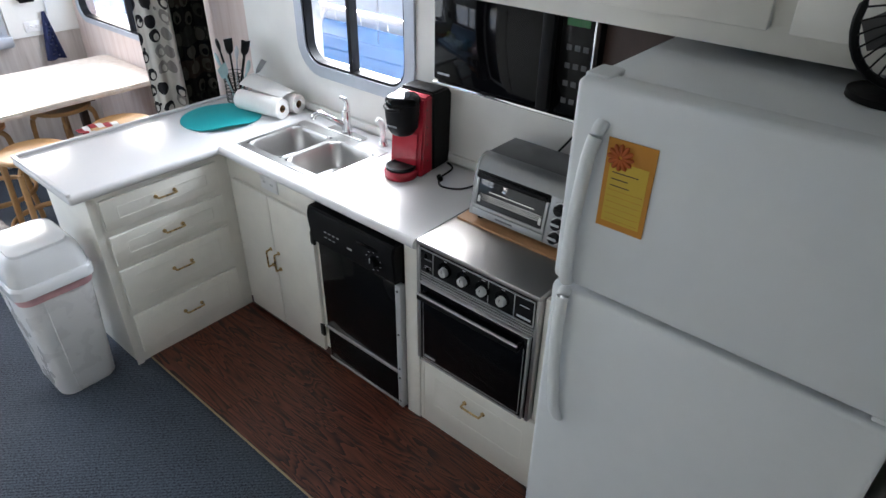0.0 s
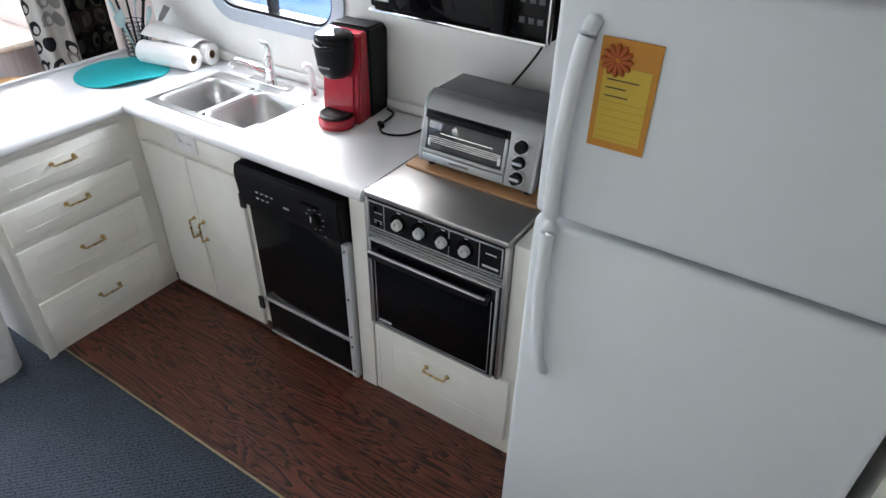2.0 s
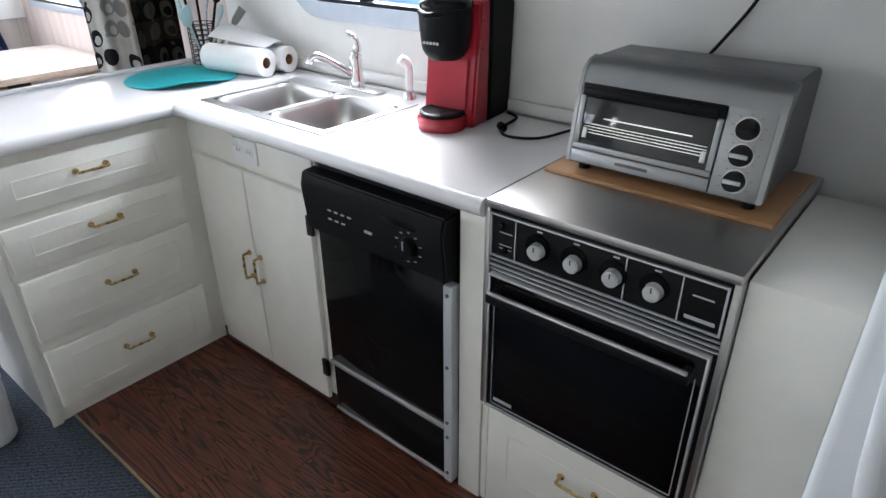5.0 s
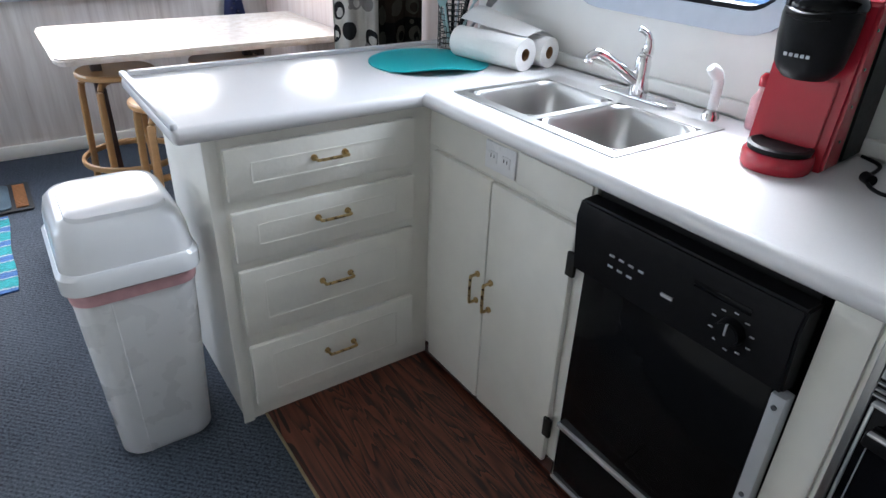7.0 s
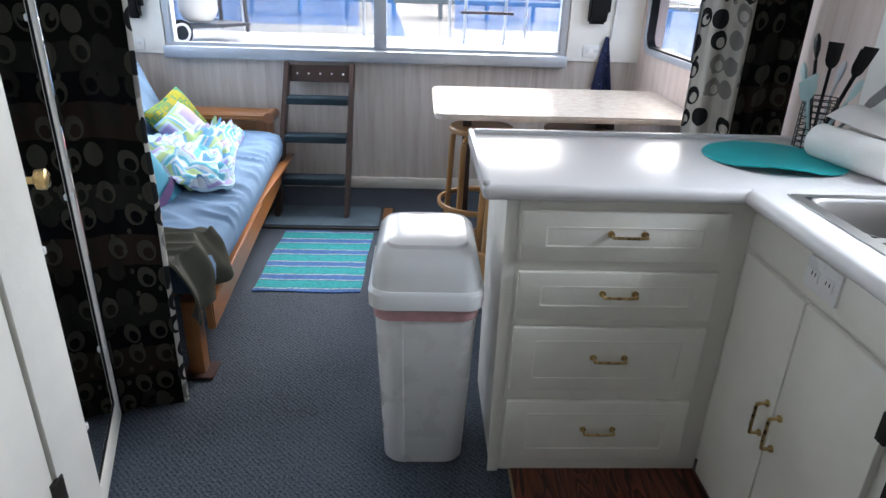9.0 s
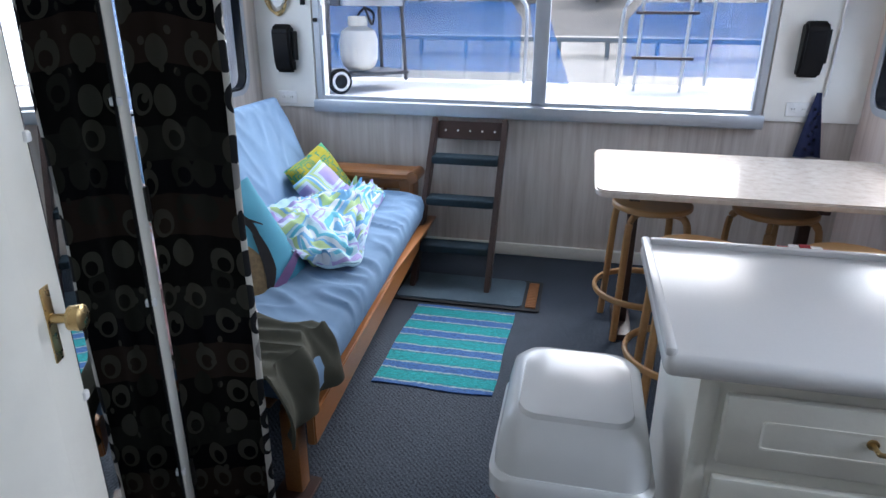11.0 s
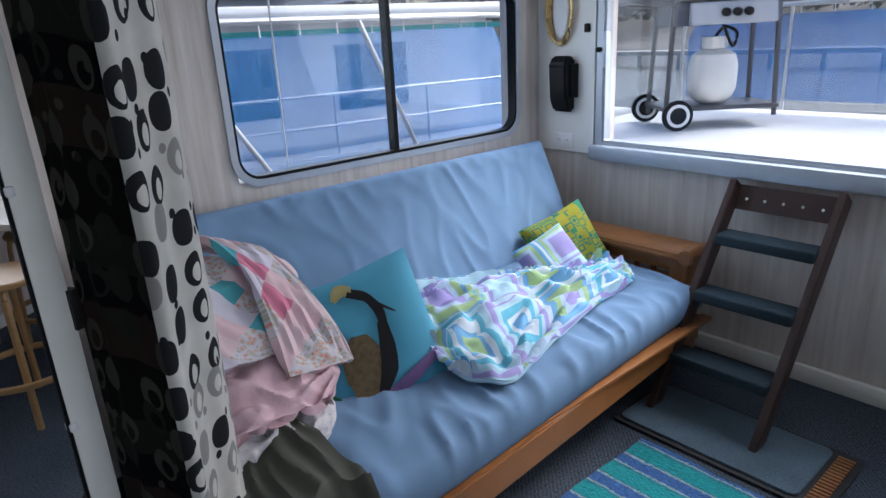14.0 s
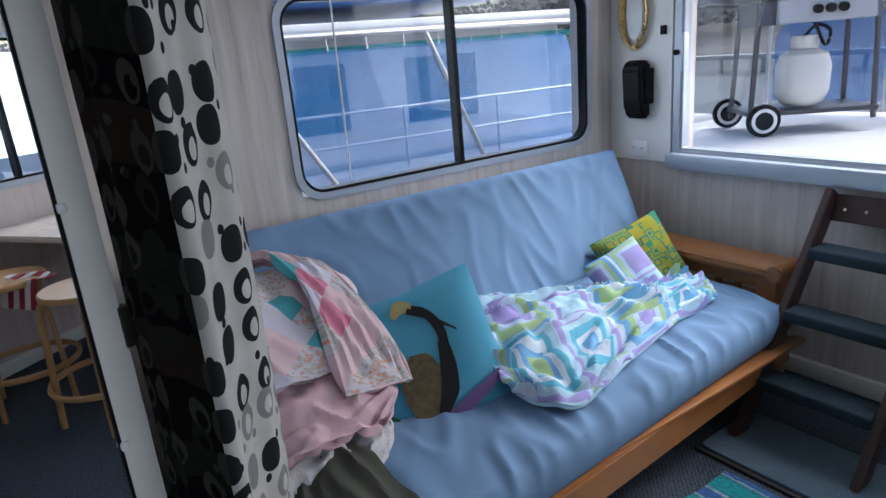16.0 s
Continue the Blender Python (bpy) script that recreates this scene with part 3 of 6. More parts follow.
# worktop with the sink cut out
ctop = thing("worktop", "pale grey-white laminate L-shaped worktop with rounded edge", "worktop")
bm = bmesh.new()
bx(-0.695, 0.528, -0.038, 0.51, 0.865, 0.905, 0.016, 4, bm)
part("top", bm, laminate, ctop)
sx0, sx1, sy0, sy1 = 0.026, 0.405, -0.632, -0.068
for q, (a, b, c, d) in enumerate(((-0.038, sx0 + 0.012, -1.205, -0.02), (sx1 - 0.012, 0.507, -1.205, -0.02), (sx0 + 0.012, sx1 - 0.012, -1.205, sy0 + 0.012), (sx0 + 0.012, sx1 - 0.012, sy1 - 0.012, -0.02))):
    part("top", bx(a, b, c, d, 0.866, 0.9052 - 0.0001 * q, 0.0), laminate, ctop, "", False)
part("nosing", tube([(-0.035, -1.205, 0.885), (-0.035, -0.034, 0.885)], 0.0205, 14), laminate, ctop)
part("rim", bx(-0.695, -0.676, -0.03, 0.51, 0.90, 0.917, 0.006), laminate, ctop)
part("rim", bx(-0.676, 0.40, 0.487, 0.51, 0.90, 0.917, 0.006), laminate, ctop)
part("edge_strip", bx(-0.03, 0.50, -1.212, -1.205, 0.865, 0.909, 0.002), dark_grey, ctop, "dark metal edge strip")

# double sink
sink = thing("double_sink", "brushed steel double bowl sink set into the worktop", "sink")


def sink_bowl(y0, y1):
    x0, x1 = sx0 + 0.032, sx1 - 0.06
    bm = bmesh.new()
    loops = []
    for inset, z, r in ((-0.006, 0.9075, 0.05), (0.0, 0.906, 0.05), (0.006, 0.896, 0.05), (0.016, 0.79, 0.05), (0.045, 0.765, 0.05), (0.12, 0.760, 0.015)):
        loops.append([bm.verts.new((u, v, z)) for u, v in rounded(x0 + inset, x1 - inset, y0 + inset, y1 - inset, r, 6)])
    for A, B in zip(loops, loops[1:]):
        for i in range(len(A)):
            bm.faces.new((A[i], A[(i + 1) % len(A)], B[(i + 1) % len(A)], B[i]))
    bm.faces.new(loops[-1])
    return bm


ymid = (sy0 + sy1) / 2
bowls = ((sy0 + 0.022, ymid - 0.012), (ymid + 0.012, sy1 - 0.022))
for y0, y1 in bowls:
    b = part("bowl", sink_bowl(y0, y1), sink_steel, sink)
    part("drain", cyl(((sx0 + sx1) / 2, (y0 + y1) / 2, 0.7605), ((sx0 + sx1) / 2, (y0 + y1) / 2, 0.7635), 0.04, n=24), chrome, b)
x0, x1 = sx0 + 0.03, sx1 - 0.058
for a, b, c, d in ((sx0, x0, sy0, sy1), (x1, sx1, sy0, sy1), (x0, x1, sy0, bowls[0][0] - 0.0), (x0, x1, bowls[0][1], bowls[1][0]), (x0, x1, bowls[1][1], sy1)):
    part("flange", bx(a, b, c, d, 0.9055, 0.9085), sink_steel, sink, "", False)

tap = thing("faucet", "chrome single lever faucet behind the sink", "faucet")
part("base_plate", bx(0.365, 0.415, -0.46, -0.22, 0.909, 0.922, 0.006, 3), chrome, tap)
part("body", lathe([(0.026, 0), (0.026, 0.02), (0.021, 0.05), (0.022, 0.09), (0.017, 0.105)], 20, None, (0.392, -0.34, 0.92)), chrome, tap)
part("spout", tube(smooth_line([(0.385, -0.335, 0.955), (0.33, -0.305, 1.0), (0.285, -0.28, 1.03), (0.262, -0.268, 1.025), (0.256, -0.265, 1.008)], 5), [0.015] * 6 + [0.013] * 15, 12), chrome, tap)
part("lever", tube(smooth_line([(0.392, -0.34, 1.02), (0.398, -0.345, 1.05), (0.392, -0.34, 1.082), (0.372, -0.325, 1.098)], 5), [0.019, 0.019, 0.018, 0.017, 0.015, 0.014, 0.013, 0.012, 0.011, 0.010, 0.009, 0.009, 0.008, 0.008, 0.008, 0.007], 12), chrome, tap)
tap.matrix_world = Matrix.Translation((0.425, -0.350, 0.906)) @ Matrix.Scale(0.95, 4) @ Matrix.Translation((-0.392, 0.34, -0.909))
spray = thing("side_sprayer", "white side sprayer in a chrome collar", "sprayer")
part("collar", lathe([(0.022, 0), (0.02, 0.012), (0.014, 0.022)], 18, None, (0.448, -0.56, 0.9053)), chrome, spray)
part("wand", tube(smooth_line([(0.448, -0.56, 0.93), (0.448, -0.56, 0.98), (0.443, -0.557, 1.01), (0.425, -0.547, 1.03)], 4), [0.012, 0.012, 0.012, 0.013, 0.013, 0.013, 0.014, 0.014, 0.015, 0.016, 0.016, 0.014, 0.012], 12), white_plastic, spray)

# dishwasher
dw = thing("dishwasher", "narrow black built-in dishwasher with dial and chrome trim", "dishwasher")
part("tub", bx(0.0, 0.5, -1.10, -0.638, 0.06, 0.855, 0.002), black_plastic, dw)
part("control_panel", prism([(-0.002, 0.66), (-0.045, 0.668), (-0.058, 0.795), (-0.048, 0.832), (-0.002, 0.834)], 'y', -1.108, -0.628, 0.005), black_plastic, dw)
part("door", bx(-0.030, -0.002, -1.088, -0.650, 0.224, 0.662, 0.004), black_gloss, dw)
part("kick_panel", bx(-0.026, -0.002, -1.088, -0.650, 0.040, 0.212, 0.003), black_gloss, dw)
part("trim", bx(-0.036, -0.004, -1.092, -0.646, 0.211, 0.225, 0.003), thin_chrome, dw, "chrome strip")
part("trim", bx(-0.030, -0.004, -1.092, -0.646, 0.028, 0.039, 0.003), thin_chrome, dw, "chrome strip")
rail = part("side_rail", bx(-0.033, -0.003, -1.116, -1.089, 0.028, 0.655, 0.003), grey_light, dw, "grey metal side rail with screws")
for z in (0.06, 0.19, 0.24, 0.42, 0.63):
    part("screw", cyl((-0.036, -1.102, z), (-0.032, -1.102, z), 0.005, n=10), dark_grey, rail)
dial = part("dial", cyl((-0.052, -1.005, 0.735), (-0.074, -1.005, 0.735), 0.026, 0.023, n=28, bevel=0.002), black_plastic, dw)
part("pointer", bx(-0.0765, -0.072, -1.0065, -1.0035, 0.735, 0.757), grey_light, dial)
for i in range(10):
    w = radians(200 + 36 * i)
    part("tick", bx(-0.0565, -0.0545, -1.005 + 0.038 * math.cos(w) - 0.004, -1.005 + 0.038 * math.cos(w) + 0.004, 0.735 + 0.038 * math.sin(w) - 0.001, 0.735 + 0.038 * math.sin(w) + 0.001), grey_light, dw)
for r in range(2):
    for c in range(4 - r):
        part("button_mark", bx(-0.0578, -0.0555, -0.735 - 0.024 * c - 0.008, -0.735 - 0.024 * c + 0.004, 0.752 - 0.024 * r - 0.002, 0.752 - 0.024 * r + 0.002), grey_light, dw)
part("badge", bx(-0.0565, -0.0535, -0.885, -0.860, 0.728, 0.734), grey_light, dw)
part("handle_recess", bx(-0.0592, -0.057, -1.03, -0.92, 0.782, 0.795, 0.0008), black_gloss, dw)

struct_stile = thing("cabinet_stile", "white painted stile between dishwasher and stove", "cabinet")
part("body", bx(0.0, 0.5, -1.208, -1.118, 0.0, 0.862, 0.003), white_paint, struct_stile)
part("face_board", bx(-0.010, 0.0, -1.190, -1.120, 0.0, 0.850, 0.003), white_paint, struct_stile)
part("edge_bead", bx(-0.004, 0.0, -1.209, -1.192, 0.0, 0.850, 0.0015), white_paint, struct_stile)

# stove
stove = thing("stove", "small steel and black marine stove with oven", "stove")
part("body", bx(-0.018, 0.5, -1.705, -1.212, 0.379, 0.895, 0.002), steel, stove)
part("cooktop", bx(-0.045, 0.50, -1.712, -1.213, 0.893, 0.912, 0.004), steel, stove, "brushed steel cover")
part("front_plate", bx(-0.032, -0.018, -1.703, -1.214, 0.379, 0.892, 0.001), black_plastic, stove, "black front")
for y in (-1.7065, -1.2135):
    part("flange", bx(-0.038, -0.010, y - 0.006, y + 0.006, 0.379, 0.893, 0.001), steel, stove, "steel side flange")
cp = part("control_panel", bx(-0.037, -0.030, -1.692, -1.226, 0.788, 0.880, 0.002), black_plastic, stove)
for a, b, c, d in ((-1.696, -1.222, 0.784, 0.788), (-1.696, -1.222, 0.878, 0.882), (-1.696, -1.692, 0.788, 0.878), (-1.226, -1.222, 0.788, 0.878), (-1.285, -1.2825, 0.788, 0.878), (-1.520, -1.5175, 0.788, 0.878), (-1.622, -1.6195, 0.788, 0.878)):
    part("trim", bx(-0.0395, -0.0345, a, b, c, d), thin_chrome, cp)
for c, d in ((0.772, 0.7745), (0.760, 0.7635), (0.750, 0.753)):
    part("trim_strip", bx(-0.0375, -0.030, -1.700, -1.220, c, d), thin_chrome, stove, "thin chrome strip")
for y in (-1.338, -1.418, -1.498, -1.576):
    k = part("knob", cyl((-0.037, y, 0.832), (-0.058, y, 0.832), 0.0175, 0.0155, n=24, bevel=0.002), bright_metal, cp)
    part("knob_skirt", cyl((-0.037, y + 0.002, 0.837), (-0.041, y + 0.002, 0.837), 0.027, n=24), black_gloss, k)
    part("pointer", bx(-0.0590, -0.0575, y - 0.001, y + 0.001, 0.835, 0.845), black_plastic, k)
    part("mark", bx(-0.0382, -0.0365, y - 0.006, y + 0.006, 0.869, 0.872), grey_light, cp)
for y in (-1.252, -1.262):
    part("switch", bx(-0.046, -0.037, y - 0.004, y + 0.004, 0.85 if y > -1.26 else 0.80, 0.866 if y > -1.26 else 0.815, 0.002), black_gloss, cp)
for z in (0.806, 0.814, 0.842):
    part("mark", bx(-0.0380, -0.0365, -1.275, -1.245, z, z + 0.002), grey_light, cp)
part("mark", bx(-0.0380, -0.0365, -1.684, -1.632, 0.800, 0.807), grey_light, cp)
part("mark", bx(-0.0380, -0.0365, -1.676, -1.640, 0.846, 0.849), grey_light, cp)
od = part("oven_door", bx(-0.044, -0.032, -1.690, -1.228, 0.388, 0.742, 0.003), black_glass, stove, "black glass oven door")
for a, b, c, d in ((-1.692, -1.226, 0.384, 0.389), (-1.692, -1.226, 0.739, 0.744), (-1.692, -1.687, 0.389, 0.739), (-1.231, -1.226, 0.389, 0.739)):
    part("trim", bx(-0.0475, -0.030, a, b, c, d, 0.001), thin_chrome, od)
for a, b, c, d in ((-1.676, -1.674, 0.400, 0.690), (-1.244, -1.242, 0.400, 0.690), (-1.676, -1.242, 0.398, 0.400)):
    part("inner_line", bx(-0.0455, -0.043, a, b, c, d), thin_chrome, od)
hb0 = part("handle", bx(-0.078, -0.060, -1.672, -1.240, 0.690, 0.716, 0.005), black_plastic, od)
part("handle_strip", bx(-0.0805, -0.070, -1.668, -1.244, 0.7135, 0.7185, 0.002), thin_chrome, hb0)
for y in (-1.662, -1.25):
    part("handle_post", bx(-0.064, -0.042, y - 0.008, y + 0.008, 0.694, 0.712, 0.003), black_plastic, hb0)
part("badge", bx(-0.0455, -0.0435, -1.300, -1.250, 0.410, 0.418), grey_light, od)

sd = thing("drawer_cabinet", "white painted drawer unit under the stove", "cabinet")
part("body", bx(-0.004, 0.5, -1.88, -1.210, 0.0, 0.377, 0.002), white_paint, sd)
part("side_filler", bx(-0.010, 0.45, -1.88, -1.714, 0.379, 0.89, 0.003), white_paint, sd)
dfr = part("drawer_front", bx(-0.022, -0.004, -1.745, -1.228, 0.08, 0.366, 0.005), white_paint, sd)
pull(dfr, pose(-0.022, -1.475, 0.265, 0, 0, -90))
part("groove", ring_prism(rounded(-1.69, -1.28, 0.15, 0.30, 0.006), rounded(-1.686, -1.284, 0.154, 0.296, 0.004), 'x', -0.0233, -0.019), white_paint, dfr)

board = thing("cutting_board", "thin brown wooden board on the stove top", "board")
part("slab", bx(0.155, 0.47, -1.70, -1.226, 0.912, 0.922, 0.003), board_wood, board)

# toaster oven
to = thing("toaster_oven", "silver toaster oven with glass door and three black dials", "toaster oven")
tx0, tx1, ty0, ty1, tz0, tz1 = 0.180, 0.445, -1.668, -1.264, 0.940, 1.150
lean = 0.032
shell_line = [(tx0, tz0), (tx1, tz0), (tx1, tz1 - 0.01), (tx1 - 0.02, tz1), (tx0 + 0.085, tz1), (tx0 + 0.060, tz1 - 0.006), (tx0 + 0.042, tz1 - 0.022), (tx0 + lean, tz1 - 0.045)]
part("shell", prism(shell_line, 'y', ty0 + 0.004, ty1 - 0.004, 0.003), dark_grey, to)
cheek = [(tx0 - 0.007, tz0 + 0.004), (tx0 + 0.016, tz0 + 0.004), (tx0 + 0.055, tz1 - 0.045), (tx0 + 0.085, tz1 - 0.014), (tx0 + 0.085, tz1 + 0.003), (tx0 + 0.058, tz1 - 0.002), (tx0 + 0.036, tz1 - 0.018), (tx0 + lean - 0.007, tz1 - 0.045)]
for y in (ty0, ty1 - 0.012):
    part("cheek", prism(cheek, 'y', y, y + 0.012, 0.002), silver_front, to, "silver side cheek")
part("brow", prism([(tx0 + lean - 0.006, tz1 - 0.046), (tx0 + 0.038, tz1 - 0.020), (tx0 + 0.058, tz1 - 0.003), (tx0 + 0.086, tz1 + 0.003), (tx0 + 0.086, tz1 - 0.002), (tx0 + 0.06, tz1 - 0.010), (tx0 + lean + 0.006, tz1 - 0.046)], 'y', ty0 + 0.012, ty1 - 0.012), silver_front, to, "rounded silver brow")
dv = Vector((lean, 0, tz1 - 0.045 - tz0)).normalized()
FL = 0.168


def on_front(y0, y1, s0, s1, off, th, bevel=0.002):
    """A slab lying on the leaning front, s metres up it."""
    bm = bx(-off - th, -off, y0, y1, s0, s1, bevel)
    bmesh.ops.transform(bm, matrix=Matrix.Translation((tx0, 0, tz0)) @ Matrix.Rotation(math.atan2(dv.x, dv.z), 4, 'Y'), verts=bm.verts)
    return bm


part("control_face", on_front(ty0 + 0.012, ty0 + 0.098, 0.004, FL, 0.0, 0.006), silver_front, to, "silver dial panel")
part("bottom_strip", on_front(ty0 + 0.100, ty1 - 0.012, 0.004, 0.030, 0.0, 0.007), silver_front, to)
gd = part("glass_door", on_front(ty0 + 0.110, ty1 - 0.022, 0.042, 0.140, 0.002, 0.003), toaster_glass, to)
for y0, y1, s0, s1 in ((ty0 + 0.100, ty1 - 0.012, 0.032, 0.044), (ty0 + 0.100, ty0 + 0.112, 0.044, 0.142), (ty1 - 0.024, ty1 - 0.012, 0.044, 0.142)):
    part("door_frame", on_front(y0, y1, s0, s1, 0.001, 0.007), silver_front, gd)
part("door_header", on_front(ty0 + 0.100, ty1 - 0.012, 0.140, FL, 0.001, 0.005), black_plastic, gd)
part("handle", on_front(ty0 + 0.108, ty1 - 0.020, 0.143, 0.160, 0.010, 0.014, 0.006), black_plastic, gd)
for k in range(4):
    part("rack_bar", on_front(ty0 + 0.118, ty1 - 0.03, 0.068 + 0.006 * k, 0.0695 + 0.006 * k, 0.0052, 0.0008, 0.0), chrome, gd)
for y in (ty0 + 0.122, ty1 - 0.034):
    part("rack_support", on_front(y - 0.005, y + 0.005, 0.056, 0.078, 0.0052, 0.003, 0.001), bright_metal, gd)
part("tray_edge", on_front(ty0 + 0.15, ty1 - 0.07, 0.100, 0.1025, 0.0052, 0.0008, 0.0), chrome, gd)
part("badge", on_front(ty0 + 0.22, ty0 + 0.29, 0.014, 0.020, 0.0072, 0.001, 0.0), dark_grey, to)
for s in (0.036, 0.084, 0.132):
    front = Matrix.Translation((tx0, 0, tz0)) @ Matrix.Rotation(math.atan2(dv.x, dv.z), 4, 'Y')
    bm = cyl((-0.006, ty0 + 0.056, s), (-0.026, ty0 + 0.056, s), 0.020, 0.018, n=24, bevel=0.002)
    bmesh.ops.transform(bm, matrix=front, verts=bm.verts)
    k = part("dial", bm, black_plastic, to)
    bm = cyl((-0.006, ty0 + 0.056, s), (-0.008, ty0 + 0.056, s), 0.0225, n=28)
    bmesh.ops.transform(bm, matrix=front, verts=bm.verts)
    part("dial_ring", bm, bright_metal, k)
    part("pointer", on_front(ty0 + 0.040, ty0 + 0.072, s - 0.004, s + 0.004, 0.024, 0.006, 0.002), black_plastic if s > 0.1 else grey_light, k)
    for q in range(7):
        w = radians(-30 + 40 * q)
        part("tick", on_front(ty0 + 0.056 + 0.029 * math.cos(w) - 0.002, ty0 + 0.056 + 0.029 * math.cos(w) + 0.002, s + 0.027 * math.sin(w) - 0.0007, s + 0.027 * math.sin(w) + 0.0007, 0.006, 0.0006, 0.0), dark_grey, k)
for a in (ty0 + 0.03, ty1 - 0.03):
    for x in (tx0 + 0.03, tx1 - 0.03):
        part("foot", cyl((x, a, 0.922), (x, a, 0.942), 0.013, n=12), black_plastic, to)

# coffee maker, standing turned on the worktop
cm = thing("coffee_maker", "red and black single-cup coffee maker", "coffee maker", pose(0.372, -0.818, 0.9055, 0, 0, 6))
part("water_tank", prism([(0.02, 0.0), (0.135, 0.0), (0.140, 0.02), (0.150, 0.30), (0.130, 0.325), (0.02, 0.330)], 'y', -0.082, 0.082, 0.008, None, 3), black_plastic, cm)
part("body", prism([(-0.062, 0.0), (0.019, 0.0), (0.019, 0.322), (-0.028, 0.316), (-0.040, 0.19)], 'y', -0.080, 0.080, 0.007, None, 3), red_plastic, cm)
part("front_recess", prism([(-0.0645, 0.045), (-0.058, 0.045), (-0.043, 0.175), (-0.0495, 0.175)], 'y', -0.056, 0.056, 0.002), red_plastic, cm)
for z in (0.06, 0.13, 0.20, 0.27):
    part("rivet", cyl((-0.018, -0.080, z), (-0.018, -0.0815, z), 0.003, n=10), black_plastic, cm)
hd = part("brew_head", lathe([(0.040, -0.012), (0.052, 0.0), (0.060, 0.014), (0.066, 0.06), (0.068, 0.10), (0.066, 0.112)], 32, None, (-0.072, 0, 0.190)), black_plastic, cm)
part("lid", lathe([(0.069, 0.0), (0.069, 0.010), (0.060, 0.022), (0.04, 0.027), (0.02, 0.028)], 32, None, (-0.066, 0, 0.303)), black_gloss, hd, "glossy black hinged lid")
part("lip", tube(smooth_line([(-0.132, -0.035, 0.296), (-0.150, 0, 0.292), (-0.132, 0.035, 0.296)], 5), 0.008, 8), black_plastic, hd)
tray = part("drip_tray", lathe([(0.064, 0.0), (0.068, 0.006), (0.068, 0.030), (0.063, 0.036)], 32, None, (-0.088, 0, 0.0)), red_plastic, cm)
part("grate", lathe([(0.060, 0.0), (0.062, 0.010), (0.055, 0.013), (0.050, 0.009), (0.02, 0.009)], 32, None, (-0.088, 0, 0.036)), black_plastic, tray)
for k in range(5):
    part("badge_mark", bx(-0.1395, -0.1375, 0.020 - 0.010 * k - 0.003, 0.020 - 0.010 * k + 0.003, 0.222, 0.228), grey_light, hd)

cord = thing("power_cord", "black power cord lying on the worktop", "cord")
part("cable", tube(smooth_line([(0.49, -0.90, 0.912), (0.46, -0.95, 0.912), (0.36, -0.97, 0.912), (0.31, -1.02, 0.912), (0.34, -1.09, 0.912), (0.42, -1.12, 0.914), (0.49, -1.16, 0.93), (0.51, -1.195, 1.0)], 6), 0.004, 8), black_plastic, cord)
part("plug", cyl((0.36, -0.965, 0.917), (0.345, -0.985, 0.917), 0.011, n=10), black_plastic, cord)
cord2 = thing("power_cord", "black cord running up the wall behind the toaster oven", "cord")
part("cable", tube(smooth_line([(0.505, -1.40, 1.10), (0.518, -1.44, 1.16), (0.521, -1.50, 1.26), (0.521, -1.53, 1.37)], 6), 0.004, 8), black_plastic, cord2)
bottle = thing("soap_bottle", "clear pink soap bottle behind the sink", "bottle")
part("body", lathe([(0.020, 0), (0.022, 0.01), (0.022, 0.07), (0.010, 0.09), (0.010, 0.10)], 18, None, (0.475, -0.66, 0.906)), pink_bag, bottle)
part("cap", lathe([(0.014, 0), (0.014, 0.02), (0.006, 0.03)], 14, None, (0.475, -0.66, 1.006)), red_plastic, bottle)

# placemat, paper towels, utensil basket
pmat = thing("placemat", "round teal woven placemat with a curled edge", "placemat")


def mat_fn(u, v):
    w, r = 2 * math.pi * u, 0.190 * v
    x, y = r * math.cos(w), r * math.sin(w)
    lift = 0.022 * max(0, v - 0.4) ** 2 / 0.36 * max(0, math.cos(w + 1.9)) ** 6
    return (0.160 + x, 0.262 + y, 0.9085 + lift)


part("disc", sheet(48, 10, mat_fn, 0.003), teal, pmat)
tow = thing("paper_towels", "two white paper towel rolls lying on the worktop", "paper towel")
for x, y, h, r in ((0.352, 0.025, 0.906, 0.048), (0.450, 0.025, 0.906, 0.046)):
    bm = bmesh.new()
    d = Vector((-0.05, 0.27, 0))
    n = 26
    a, b = Vector((x, y, h + r)), Vector((x, y, h + r)) + d
    s = d.normalized().cross(Vector((0, 0, 1)))
    loops = [[bm.verts.new(p + s * math.cos(2 * math.pi * i / n) * q + Vector((0, 0, 1)) * math.sin(2 * math.pi * i / n) * q) for i in range(n)] for p, q in ((a, r), (b, r), (b, 0.019), (a, 0.019))]
    for q in range(4):
        A, B = loops[q], loops[(q + 1) % 4]
        for i in range(n):
            bm.faces.new((A[i], A[(i + 1) % n], B[(i + 1) % n], B[i]))
    roll = part("roll", bm, paper, tow)
    t2 = tube([a + d * 0.01, b - d * 0.01], 0.0188, 16)
    bmesh.ops.delete(t2, geom=[f for f in t2.faces if len(f.verts) > 4], context='FACES')
    part("core", t2, cardboard, roll, "brown cardboard core")
part("loose_sheet", sheet(12, 8, lambda u, v: (0.367 + 0.12 * u - 0.05 * v, 0.045 + 0.27 * v, 1.00 + 0.035 * math.sin(2.4 * u) - 0.035 * u * (1 - v) + 0.02 * v), 0.0012), paper, tow)

